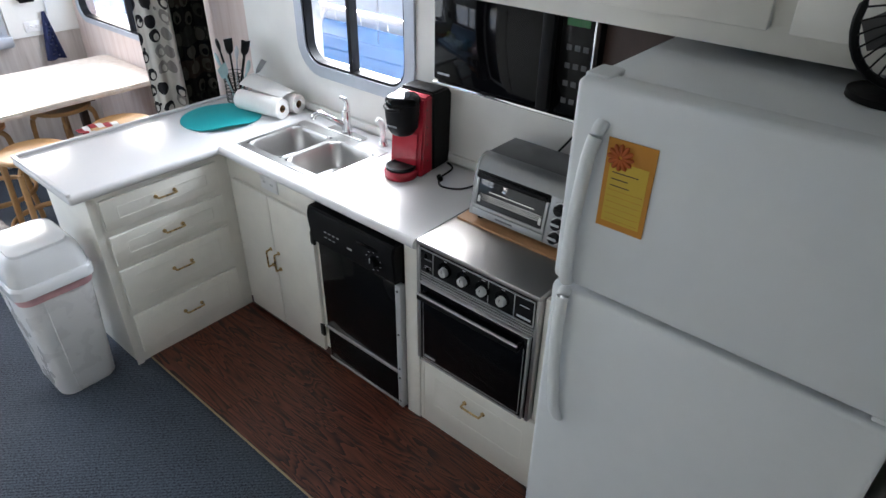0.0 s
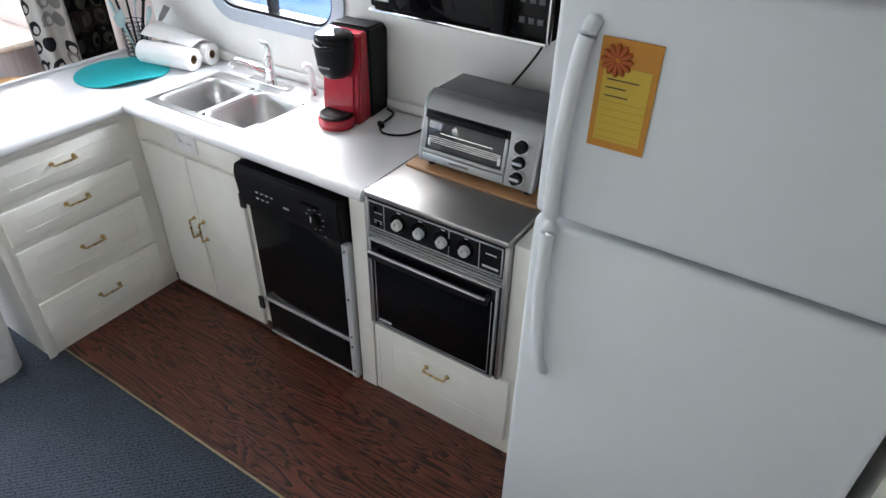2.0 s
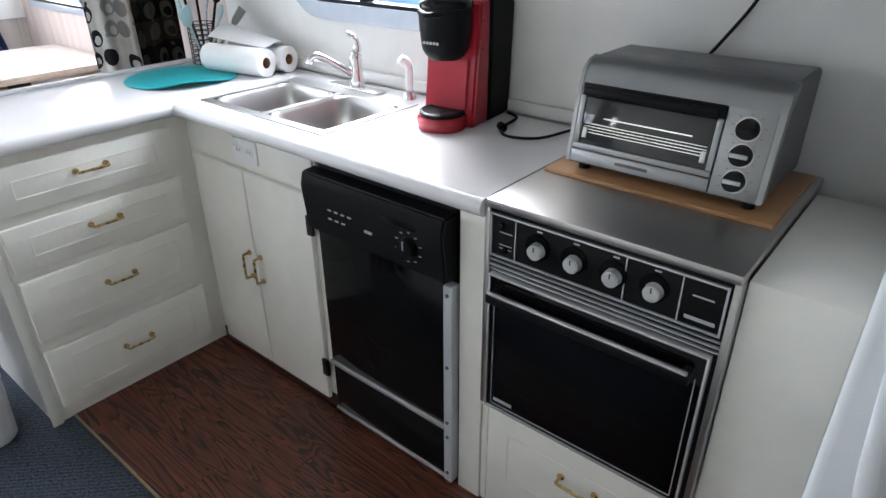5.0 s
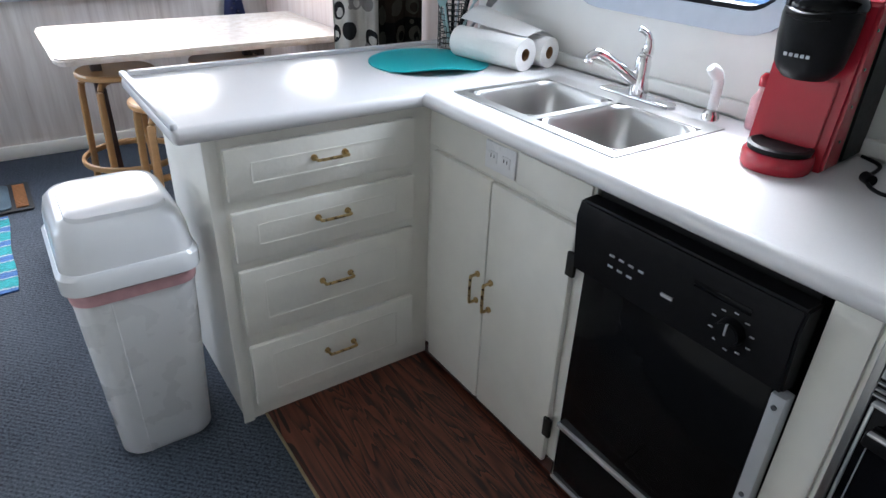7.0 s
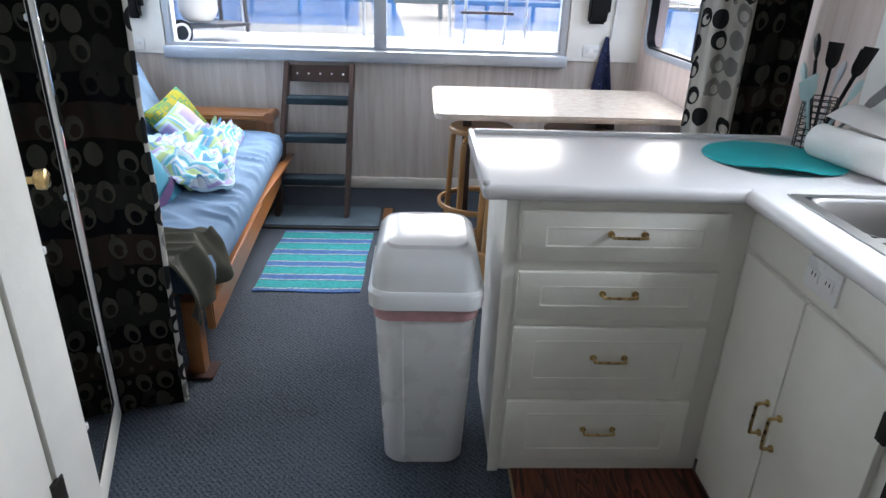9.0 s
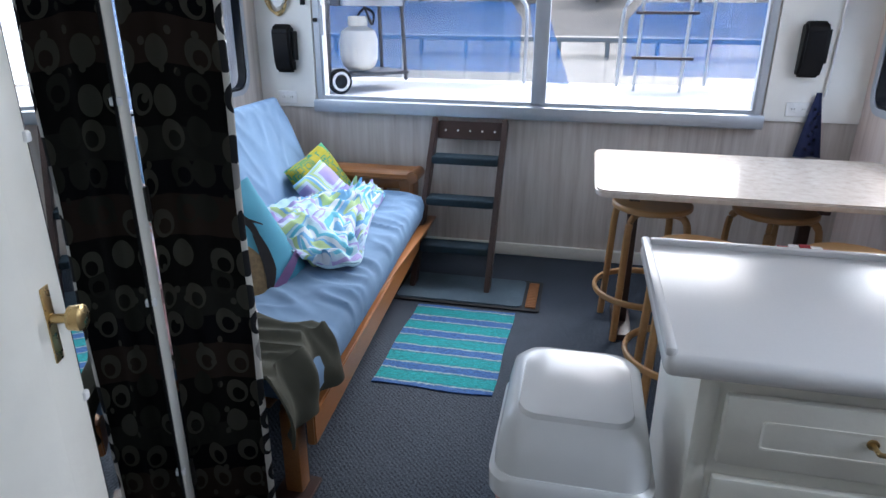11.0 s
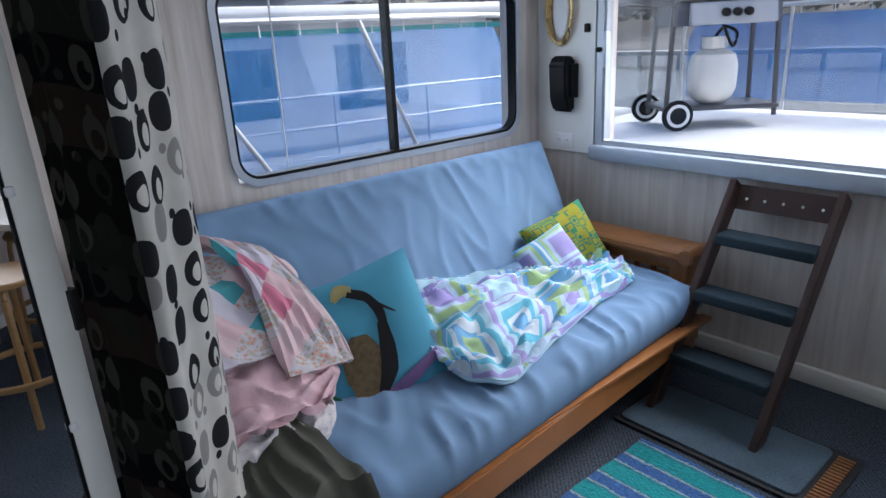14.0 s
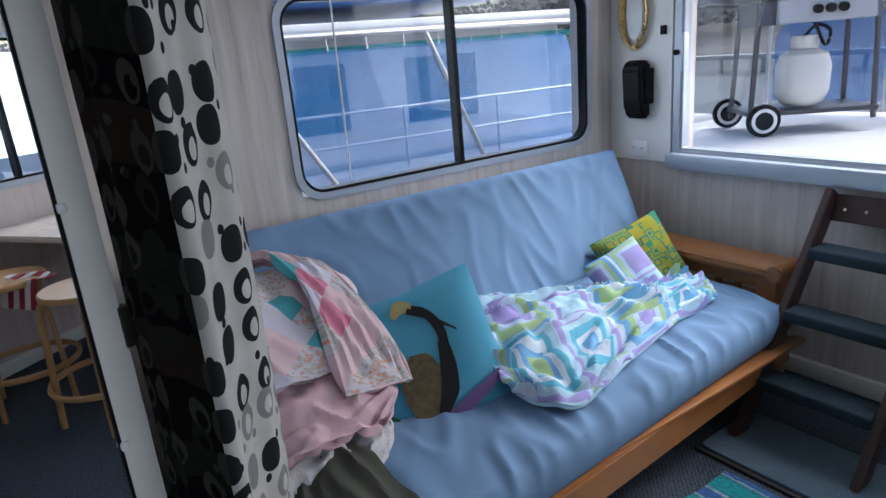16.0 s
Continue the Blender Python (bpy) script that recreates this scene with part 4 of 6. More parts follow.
bas = thing("utensil_basket", "black wire basket full of kitchen utensils", "utensil holder", pose(0.345, 0.40, 0.906))
for k in range(9):
    part("hoop", tube([(0.048 * math.cos(2 * math.pi * i / 24), 0.048 * math.sin(2 * math.pi * i / 24), 0.006 + 0.018 * k) for i in range(24)], 0.0018, 6, closed=True), dark_iron, bas)
for i in range(12):
    w = 2 * math.pi * i / 12
    part("wire", tube([(0.048 * math.cos(w), 0.048 * math.sin(w), 0.0), (0.048 * math.cos(w), 0.048 * math.sin(w), 0.152)], 0.0016, 6), dark_iron, bas)
pale_teal = mat("pale_teal", (0.36, 0.48, 0.48), 0.4)
for k, (ax, ay, hgt, m_, kind) in enumerate(((-0.06, -0.02, 0.33, black_plastic, "spoon"), (0.05, -0.05, 0.30, black_plastic, "spatula"), (0.09, 0.02, 0.28, black_plastic, "spatula"), (-0.03, 0.05, 0.24, pale_teal, "spoon"), (0.03, -0.07, 0.22, pale_teal, "spoon"), (0.07, 0.06, 0.25, grey_light, "spoon"), (0.02, 0.03, 0.30, black_plastic, "spatula"), (-0.07, -0.05, 0.22, pale_teal, "spatula"), (0.11, -0.04, 0.20, grey_light, "spatula"))):
    u = thing("kitchen_" + kind, ("black" if m_ is black_plastic else "pale") + " plastic kitchen " + kind + " in the wire basket", kind)
    p0 = Vector((0.345 + ax * 0.15, 0.40 + ay * 0.15, 0.915))
    p1 = Vector((0.345 + ax, 0.40 + ay, 0.906 + hgt - 0.07))
    part("shaft", tube([p0, p1], 0.0055, 8, flat=0.7), m_, u)
    top = p1 + (p1 - p0).normalized() * 0.075
    if kind == "spoon":
        part("bowl", tube([p1, p1.lerp(top, 0.15), p1.lerp(top, 0.4), p1.lerp(top, 0.7), p1.lerp(top, 0.92), top], [0.006, 0.014, 0.024, 0.026, 0.016, 0.004], 12, flat=0.35, up=(0.4, 1, 0)), m_, u)
    else:
        part("blade", tube([p1, p1.lerp(top, 0.12), p1.lerp(top, 0.3), top], [0.006, 0.02, 0.028, 0.032], 4, flat=0.12, up=(1, 0.3, 0)), m_, u)

# microwave and upper cabinet
mw = thing("microwave", "black built-in microwave oven with glossy door", "microwave")
part("shell", bx(0.20, 0.53, -1.66, -1.09, 1.375, 1.675, 0.004), black_plastic, mw)
part("door", bx(0.18, 0.20, -1.52, -1.092, 1.385, 1.67, 0.006), black_glass, mw)
part("handle", bx(0.155, 0.182, -1.545, -1.505, 1.385, 1.67, 0.008), black_plastic, mw)
part("keypad", bx(0.183, 0.20, -1.656, -1.55, 1.385, 1.67, 0.004), black_gloss, mw)
part("trim", bx(0.176, 0.20, -1.66, -1.09, 1.372, 1.380, 0.001), chrome, mw)
part("trim", bx(0.176, 0.20, -1.663, -1.657, 1.372, 1.675, 0.001), chrome, mw)
part("badge", bx(0.1782, 0.181, -1.16, -1.11, 1.405, 1.412), grey_light, mw)
green = mat("green_display", (0.01, 0.12, 0.03), 0.2)
part("display", bx(0.1815, 0.184, -1.64, -1.57, 1.635, 1.655), green, mw)
for r in range(4):
    for c in range(3):
        part("key", bx(0.1815, 0.1835, -1.575 - 0.026 * c - 0.016, -1.575 - 0.026 * c, 1.42 + 0.05 * r, 1.435 + 0.05 * r, 0.0005), dark_grey, mw)
uc = thing("upper_cabinet", "white painted wall cabinet over microwave and refrigerator", "cabinet")
part("body", bx(0.0, 0.53, -2.62, -1.05, 1.70, 2.19, 0.004), white_paint, uc)
for a, b in ((-1.66, -1.08), (-2.12, -1.70), (-2.58, -2.16)):
    part("door", bx(-0.018, -0.001, a, b, 1.745, 2.17, 0.005), white_paint, uc)
# dark brown block fills the space between microwave and refrigerator
part("side_panel", bx(0.22, 0.528, -1.875, -1.668, 1.36, 1.698, 0.002), dark_wood, uc, "dark brown panel filling the gap beside the microwave")

# refrigerator
fr = thing("refrigerator", "white top-freezer refrigerator with textured doors", "refrigerator")
part("body", bx(-0.235, 0.44, -2.585, -1.885, 0.02, 1.668, 0.008), fridge_white, fr)
d1 = part("freezer_door", bx(-0.31, -0.24, -2.582, -1.885, 1.213, 1.675, 0.014, 3), fridge_white, fr)
d2 = part("lower_door", bx(-0.31, -0.24, -2.582, -1.885, 0.09, 1.200, 0.014, 3), fridge_white, fr)
part("gasket", bx(-0.25, -0.233, -2.54, -1.90, 0.10, 1.66), grey_light, fr)
for parent, za, zb in ((d1, 1.222, 1.60), (d2, 0.80, 1.193)):
    s = 1 if zb > 1.4 else -1
    z_in, z_out = (za, zb) if s > 0 else (zb, za)
    pts = smooth_line([(-0.306, -1.925, z_in), (-0.322, -1.925, z_in + 0.012 * s), (-0.328, -1.926, z_in + 0.10 * s), (-0.329, -1.930, (za + zb) / 2), (-0.327, -1.940, z_out - 0.07 * s), (-0.320, -1.948, z_out - 0.02 * s), (-0.306, -1.952, z_out)], 6)
    part("handle", tube(pts, 0.0125, 12, flat=1.2), fridge_white, parent)
part("hinge_cover", bx(-0.30, -0.20, -2.582, -2.535, 1.201, 1.212, 0.003), fridge_white, fr)
part("top_hinge", bx(-0.29, -0.22, -1.94, -1.89, 1.668, 1.682, 0.005), fridge_white, fr)
part("badge", bx(-0.3135, -0.309, -2.535, -2.46, 1.562, 1.592, 0.001), dark_grey, d1)
note_yellow = mat("note_yellow", (0.60, 0.42, 0.05), 0.7, var=0.06)
note_orange = mat("note_orange", (0.55, 0.24, 0.03), 0.7, var=0.1)
note_red = mat("note_red", (0.42, 0.10, 0.02), 0.7, var=0.15)
note = thing("note_sheet", "yellow and orange notepad sheet with a flower, on the refrigerator", "note")
ny0, ny1, nz0, nz1 = -2.072, -1.971, 1.388, 1.578
part("sheet", bx(-0.3130, -0.3112, ny0, ny1, nz0, nz1), note_orange, note, "", False)
part("writing_area", bx(-0.3137, -0.3131, ny0 + 0.010, ny1 - 0.010, nz0 + 0.014, nz1 - 0.045), note_yellow, note, "", False)
for i in range(12):
    w = 2 * math.pi * i / 12
    c = Vector((-0.3142, ny1 - 0.03, nz1 - 0.035))
    e = Vector((0, math.cos(w), math.sin(w)))
    part("petal", tube([c + e * 0.004, c + e * 0.014, c + e * 0.024, c + e * 0.028], [0.002, 0.0055, 0.005, 0.001], 6, flat=1.0, up=(1, 0, 0)), note_red, note)
for i, ln in enumerate((0.055, 0.035, 0.04)):
    part("writing_line", bx(-0.3142, -0.3136, ny1 - 0.018 - ln, ny1 - 0.018, nz1 - 0.068 - 0.014 * i, nz1 - 0.066 - 0.014 * i), dark_wood, note)
for i in range(6):
    part("ruled_line", bx(-0.3141, -0.3136, ny0 + 0.014, ny1 - 0.014, nz0 + 0.02 + 0.013 * i, nz0 + 0.0206 + 0.013 * i), note_orange, note)

fan = thing("desk_fan", "small black desk fan standing on the refrigerator", "fan", pose(-0.03, -2.36, 1.669, 0, 0, -62))
part("base", lathe([(0.075, 0), (0.075, 0.012), (0.03, 0.022), (0.018, 0.04)], 24), black_plastic, fan)
cage = part("cage", tube([(0.11 * math.cos(2 * math.pi * i / 32), -0.03, 0.14 + 0.11 * math.sin(2 * math.pi * i / 32)) for i in range(32)], 0.008, 8, closed=True), black_plastic, fan)
for i in range(30):
    w = 2 * math.pi * i / 30
    part("spoke", tube(smooth_line([(0.028 * math.cos(w), -0.055, 0.14 + 0.028 * math.sin(w)), (0.075 * math.cos(w + 0.25), -0.056, 0.14 + 0.075 * math.sin(w + 0.25)), (0.108 * math.cos(w + 0.45), -0.036, 0.14 + 0.108 * math.sin(w + 0.45))], 3), 0.0018, 5), black_plastic, cage)
part("hub", cyl((0, -0.03, 0.14), (0, -0.062, 0.14), 0.03, n=20, bevel=0.004), grey_light, fan)
part("motor", cyl((0, -0.02, 0.14), (0, 0.05, 0.14), 0.04, 0.03, n=20), black_plastic, fan)
for i in range(4):
    w = 2 * math.pi * i / 4
    part("blade", tube([(0.02 * math.cos(w), -0.03, 0.14 + 0.02 * math.sin(w)), (0.06 * math.cos(w + 0.2), -0.035, 0.14 + 0.06 * math.sin(w + 0.2)), (0.095 * math.cos(w + 0.3), -0.03, 0.14 + 0.095 * math.sin(w + 0.3))], [0.012, 0.03, 0.026], 8, flat=0.1), dark_grey, fan)

chalk = thing("chalkboard", "dark chalkboard with faint white scribbles in a white frame", "chalkboard")
part("board", bx(-0.292, -0.281, -3.15, -2.74, 0.5, 1.55, 0.001), black_plastic, chalk)
part("frame", ring_prism(rounded(-3.18, -2.71, 0.47, 1.58, 0.004), rounded(-3.145, -2.745, 0.505, 1.545, 0.003), 'x', -0.302, -0.281), white_paint, chalk)
for i in range(7):
    part("scribble", tube(smooth_line([(-0.2925, -2.79 - 0.05 * k, 1.45 - 0.1 * i + 0.02 * math.sin(3 * k + i)) for k in range(6)], 4), 0.002, 5), grey_light, chalk)

# ---- waste bin ----
bn = thing("waste_bin", "tall white plastic waste bin with a translucent lid", "waste bin")


def tapered(cx, cy, rows, r):
    """A stack of rounded rectangles: rows of half width, half depth, height."""
    bm = bmesh.new()
    loops = [[bm.verts.new((cx + u, cy + v, z)) for u, v in rounded(-a, a, -b, b, min(r, a * 0.6), 6)] for a, b, z in rows]
    for A, B in zip(loops, loops[1:]):
        for i in range(len(A)):
            bm.faces.new((A[i], A[(i + 1) % len(A)], B[(i + 1) % len(A)], B[i]))
    bm.faces.new(loops[0][::-1])
    bm.faces.new(loops[-1])
    return bm


BX, BY = -0.822, 0.168
part("body", tapered(BX, BY, [(0.112, 0.134, 0.0), (0.118, 0.141, 0.012), (0.138, 0.172, 0.50), (0.140, 0.174, 0.545)], 0.05), white_plastic, bn)
part("bag_band", tapered(BX, BY, [(0.1415, 0.1765, 0.515), (0.1425, 0.1775, 0.522), (0.1425, 0.1775, 0.538), (0.1415, 0.1765, 0.545)], 0.05), pink_bag, bn, "pink bag edge folded over the rim")
part("lid_rim", tapered(BX, BY, [(0.143, 0.178, 0.545), (0.154, 0.187, 0.552), (0.155, 0.187, 0.592), (0.147, 0.180, 0.602)], 0.05), clear_lid, bn)
part("lid_dome", tapered(BX, BY, [(0.146, 0.178, 0.60), (0.143, 0.172, 0.645), (0.134, 0.158, 0.685), (0.118, 0.138, 0.706), (0.095, 0.118, 0.714)], 0.05), clear_lid, bn)
part("flap", tapered(BX, BY - 0.02, [(0.110, 0.120, 0.700), (0.106, 0.114, 0.7165), (0.085, 0.096, 0.720)], 0.04), clear_lid, bn)
part("seam", tube([(BX - 0.055, BY - 0.147, 0.01), (BX - 0.062, BY - 0.1735, 0.51)], 0.002, 6), white_plastic, bn)

# ---- dinette ----
tb = thing("dinette_table", "pale wood-grain laminate table fixed to the side wall", "table")
part("tabletop", prism(rounded(-0.78, 0.526, 1.50, 2.30, 0.06), 'z', 0.722, 0.752, 0.008), table_top_mat, tb)
part("leg", bx(-0.62, -0.575, 1.84, 1.885, 0.0, 0.722, 0.004), dark_wood, tb, "brown wooden leg")
part("foot", bx(-0.64, -0.555, 1.70, 2.03, 0.0, 0.03, 0.006), dark_wood, tb)
part("bracket", bx(0.10, 0.14, 1.70, 2.06, 0.65, 0.722, 0.004), dark_wood, tb)
part("leg", bx(0.09, 0.135, 1.86, 1.905, 0.0, 0.722, 0.004), dark_wood, tb, "brown wooden leg")


def bentwood_stool(m, h=0.62, label="bentwood stool with round birch seat and footrest ring", group="stools at the table"):
    s = thing("stool", label, "stool", m, group)
    part("seat", lathe([(0.165, 0), (0.172, 0.006), (0.172, 0.020), (0.165, 0.027)], 36, None, (0, 0, h - 0.027)), birch, s)
    for i in range(4):
        w = radians(45 + 90 * i)
        c, sn = math.cos(w), math.sin(w)
        pts = smooth_line([(0.06 * c, 0.06 * sn, h - 0.038), (0.125 * c, 0.125 * sn, h - 0.039), (0.160 * c, 0.160 * sn, h - 0.052), (0.178 * c, 0.178 * sn, h - 0.10), (0.186 * c, 0.186 * sn, h - 0.25), (0.205 * c, 0.205 * sn, 0.0)], 5)
        part("leg", tube(pts, 0.0165, 8, flat=0.75), birch, s)
    part("footrest", tube([(0.215 * math.cos(2 * math.pi * i / 40), 0.215 * math.sin(2 * math.pi * i / 40), 0.2) for i in range(40)], 0.016, 8, closed=True, flat=0.65), birch, s)
    return s


st = bentwood_stool(pose(-0.52, 1.86, 0, 0, 0, 10))
copy_thing(st, pose(-0.01, 1.88, 0, 0, 0, 25))
copy_thing(st, pose(-0.41, 1.27, 0, 0, 0, 0))
copy_thing(st, pose(0.10, 1.30, 0, 0, 0, 35))
red_cloth = mat("red_cloth", (0.30, 0.02, 0.03), 0.85)
white_cloth = mat("white_cloth", (0.70, 0.68, 0.68), 0.85)
navy = mat("navy_cloth", (0.012, 0.018, 0.07), 0.85)
ft = thing("striped_cloth", "red and white striped cloth draped on a stool", "cloth")
for i in range(6):
    part("stripe", sheet(3, 10, lambda u, v: (-0.13 + 0.035 * (i + u), 1.32 - 0.075 + 0.14 * v, 0.622 + 0.008 * math.sin(6 * v + i) if v > 0.25 else 0.622 - 0.25 * (0.25 - v) * 2), 0.003), red_cloth if i % 2 == 0 else white_cloth, ft)
flag = thing("folded_flag", "navy flag with white stars hanging folded by the window", "flag")
part("cloth", sheet(10, 14, lambda u, v: (0.31 + (0.012 + 0.052 * v) * (2 * u - 1) , 2.645 - 0.02 * v * math.sin(7 * u), 1.02 - 0.33 * v), 0.006), navy, flag)
for k in range(11):
    v = 0.25 + 0.068 * k
    u = (0.3, 0.7, 0.5)[k % 3]
    cx, cy, cz = 0.31 + (0.012 + 0.052 * v) * (2 * u - 1), 2.633 - 0.02 * v * math.sin(7 * u), 1.02 - 0.33 * v
    bm = bmesh.new()
    bm.faces.new([bm.verts.new((cx + (0.009 if q % 2 == 0 else 0.004) * math.sin(math.pi * q / 5), cy - 0.004, cz + (0.009 if q % 2 == 0 else 0.004) * math.cos(math.pi * q / 5))) for q in range(10)])
    bmesh.ops.solidify(bm, geom=bm.faces[:], thickness=0.0015)
    part("star", bm, white_cloth, flag)
part("cord", tube([(0.34, 2.65, 1.0), (0.35, 2.655, 1.3), (0.35, 2.658, 1.7)], 0.007, 8), white_plastic, flag)


def wall_lamp(m):
    o = thing("wall_speaker", "small black curved speaker on the front wall", "speaker", m, "wall speakers")
    part("body", prism([(0, -0.11), (0, 0.115), (-0.055, 0.125), (-0.085, 0.09), (-0.075, -0.06), (-0.05, -0.11)], 'x', -0.055, 0.055, 0.012, None, 3), black_plastic, o)
    part("bracket", bx(0.05, 0.072, -0.05, 0.0, -0.05, 0.09, 0.004), black_plastic, o)
    part("badge", bx(-0.006, 0.006, -0.058, -0.052, -0.085, -0.08), grey_light, o)
    return o


sp1 = wall_lamp(pose(-2.585, 2.664, 1.175) @ Matrix.Diagonal((1.0, 1.0, 1.15, 1.0)))
copy_thing(sp1, pose(0.23, 2.664, 1.22))
hoop = thing("coiled_hose", "coil of brass-coloured tubing hung on the front wall", "hose")
for k in range(4):
    part("coil", tube([(-2.615 + (0.075 + 0.004 * k) * math.cos(2 * math.pi * i / 36) * 0.85, 2.652 - 0.007 * k, 1.52 + (0.155 - 0.004 * k) * math.sin(2 * math.pi * i / 36)) for i in range(36)], 0.007, 8, closed=True), brass, hoop)
disc = thing("wall_plate", "plain white oval plate inside the coiled hose", "plate")
part("plate", prism([(-2.615 + 0.05 * math.cos(2 * math.pi * i / 28), 1.525 + 0.125 * math.sin(2 * math.pi * i / 28)) for i in range(28)], 'y', 2.646, 2.664, 0.005), white_plastic, disc)
hk = thing("wall_hook", "small black oval hook on the front wall", "hook")
part("plate", bx(-2.48, -2.45, 2.655, 2.665, 1.42, 1.46, 0.003), black_plastic, hk)

# window blind and cornice over the side window
bl = thing("window_blind", "raised white slatted blind above the side window", "blind")
for k in range(7):
    part("slat", bx(-2.762, -2.715, 0.95, 2.58, 1.645 + 0.009 * k, 1.651 + 0.009 * k, 0.001), white_plastic, bl)
part("cord", tube([(-2.72, 1.17, 1.65), (-2.73, 1.17, 1.0)], 0.004, 6), white_plastic, bl)
structure("trim_cornice", bx(-2.77, -2.66, 0.2, 2.66, 1.715, 1.81, 0.006), white_wall, "greyish white cornice box over the side window", "trim", True)
uc2 = thing("overhead_locker", "white overhead locker above the side window", "cabinet")
part("body", bx(-2.77, -2.47, 0.2, 2.66, 1.812, 2.19, 0.004), white_paint, uc2)
part("catch", bx(-2.48, -2.46, 2.10, 2.14, 1.80, 1.82, 0.002), brass, uc2)

# ---- ladder, mats, rugs ----
lad = thing("boarding_ladder", "dark wooden ladder with carpeted steps leaning on the wall", "ladder")
lx0, lx1 = -1.685, -1.255
top, foot = Vector((0, 2.645, 0.79)), Vector((0, 2.11, 0.019))
run = top - foot
nrm = Vector((0, run.z, -run.y)).normalized()
for x in (lx0, lx1 - 0.03):
    o = [(p.y, p.z) for p in (foot - nrm * -0.0, top, top - nrm * 0.075 + Vector((0, 0.0, 0.0)), Vector((0, 2.03, 0.019)))]
    part("rail", prism(o, 'x', x, x + 0.03, 0.004), dark_wood, lad)
for k, f in enumerate((0.22, 0.50, 0.76)):
    c = foot.lerp(top, f) - nrm * 0.02
    part("step", bx(lx0 + 0.03, lx1 - 0.03, c.y - 0.075, c.y + 0.035, c.z - 0.022, c.z + 0.022, 0.010, 3), step_carpet, lad, "blue-grey carpeted step")
c = foot.lerp(top, 0.955) - nrm * 0.02
hb = part("top_board", prism([(c.y - 0.03, c.z - 0.055), (c.y - 0.01, c.z - 0.06), (c.y + 0.035, c.z + 0.03), (c.y + 0.01, c.z + 0.04)], 'x', lx0 + 0.03, lx1 - 0.03, 0.003), dark_wood, lad)
for i in range(5):
    x = lx0 + 0.08 + 0.07 * i
    part("screw", cyl((x, c.y - 0.022, c.z - 0.012), (x, c.y - 0.035, c.z - 0.006), 0.006, n=10), chrome, hb)

dm = thing("door_mat", "black rubber mat with blue-grey pile and a coir strip", "mat")
part("base", prism(rounded(-1.74, -0.985, 1.89, 2.26, 0.02), 'z', 0.002, 0.010, 0.002), mat_rubber, dm)
part("carpet_inset", prism(rounded(-1.725, -1.075, 1.91, 2.24, 0.03), 'z', 0.010, 0.018, 0.003), mat_pile, dm)
for i in range(16):
    part("coir_rib", bx(-1.058, -1.005, 1.92 + 0.019 * i, 1.932 + 0.019 * i, 0.0095, 0.019, 0.003), coir, dm)


def make_rug_mat():
    m, b = plain("rag_rug", 0.95)
    sp, vec = separate(m)
    band = math_node(m, 'FRACT', math_node(m, 'MULTIPLY', sp.outputs[1], 6.8))
    n = node(m, "ShaderNodeTexNoise", Scale=90, Detail=3)
    m.node_tree.links.new(vec, n.inputs[0])
    wob = math_node(m, 'ADD', band, math_node(m, 'MULTIPLY', math_node(m, 'SUBTRACT', n.outputs[0], 0.5), 0.12))
    T, Bl, W = (0.02, 0.30, 0.32), (0.05, 0.13, 0.36), (0.30, 0.38, 0.42)
    r = ramp_of(m, wob, [(0.0, T), (0.36, (0.03, 0.22, 0.27)), (0.44, W), (0.50, Bl), (0.82, W), (0.88, (0.03, 0.24, 0.28)), (0.94, T)], True)
    n2 = node(m, "ShaderNodeTexNoise", Scale=260, Detail=2)
    mp = m.node_tree.nodes.new("ShaderNodeMapping")
    mp.inputs["Scale"].default_value = (0.25, 1.2, 1)
    m.node_tree.links.new(vec, mp.inputs[0])
    m.node_tree.links.new(mp.outputs[0], n2.inputs[0])
    mul = m.node_tree.nodes.new("ShaderNodeMix")
    mul.data_type, mul.blend_type = 'RGBA', 'MULTIPLY'
    mul.inputs[0].default_value = 0.8
    sh = ramp_of(m, n2.outputs[0], [(0.3, (0.35, 0.35, 0.35)), (0.65, (1.25, 1.25, 1.25))])
    m.node_tree.links.new(r.outputs[0], mul.inputs[6])
    m.node_tree.links.new(sh.outputs[0], mul.inputs[7])
    m.node_tree.links.new(mul.outputs[2], b.inputs["Base Color"])
    bp = node(m, "ShaderNodeBump", Strength=1.0, Distance=0.006)
    m.node_tree.links.new(n2.outputs[0], bp.inputs["Height"])
    m.node_tree.links.new(bp.outputs[0], b.inputs["Normal"])
    return m


rug = thing("rag_rug", "turquoise and blue striped woven rag rug", "rug")
part("weave", sheet(24, 40, lambda u, v: (-1.60 + 0.49 * u + 0.01 * v + 0.004 * math.sin(9 * v), 1.125 + 0.73 * v + 0.006 * math.sin(7 * u), 0.006 + 0.003 * noise.noise((u * 6, v * 8, 0))), 0.006), make_rug_mat(), rug)

# ---- futon sofa ----
fu = thing("futon_sofa", "futon sofa with blue cotton mattress on a wooden frame", "sofa")
FX, FY0, FY1 = -1.64, 0.50, 2.40
part("front_rail", prism([(FX, 0.185), (FX + 0.028, 0.185), (FX + 0.028, 0.292), (FX, 0.292)], 'y', FY0 - 0.02, FY1, 0.005), futon_wood, fu).matrix_basis = Matrix.Translation((FX + 0.028, FY0, 0)) @ Matrix.Rotation(radians(3.6), 4, 'Z') @ Matrix.Translation((-FX + 0.030, -FY0, 0))
part("rear_rail", bx(-2.62, -2.59, FY0, FY1, 0.2, 0.33, 0.004), futon_wood, fu)
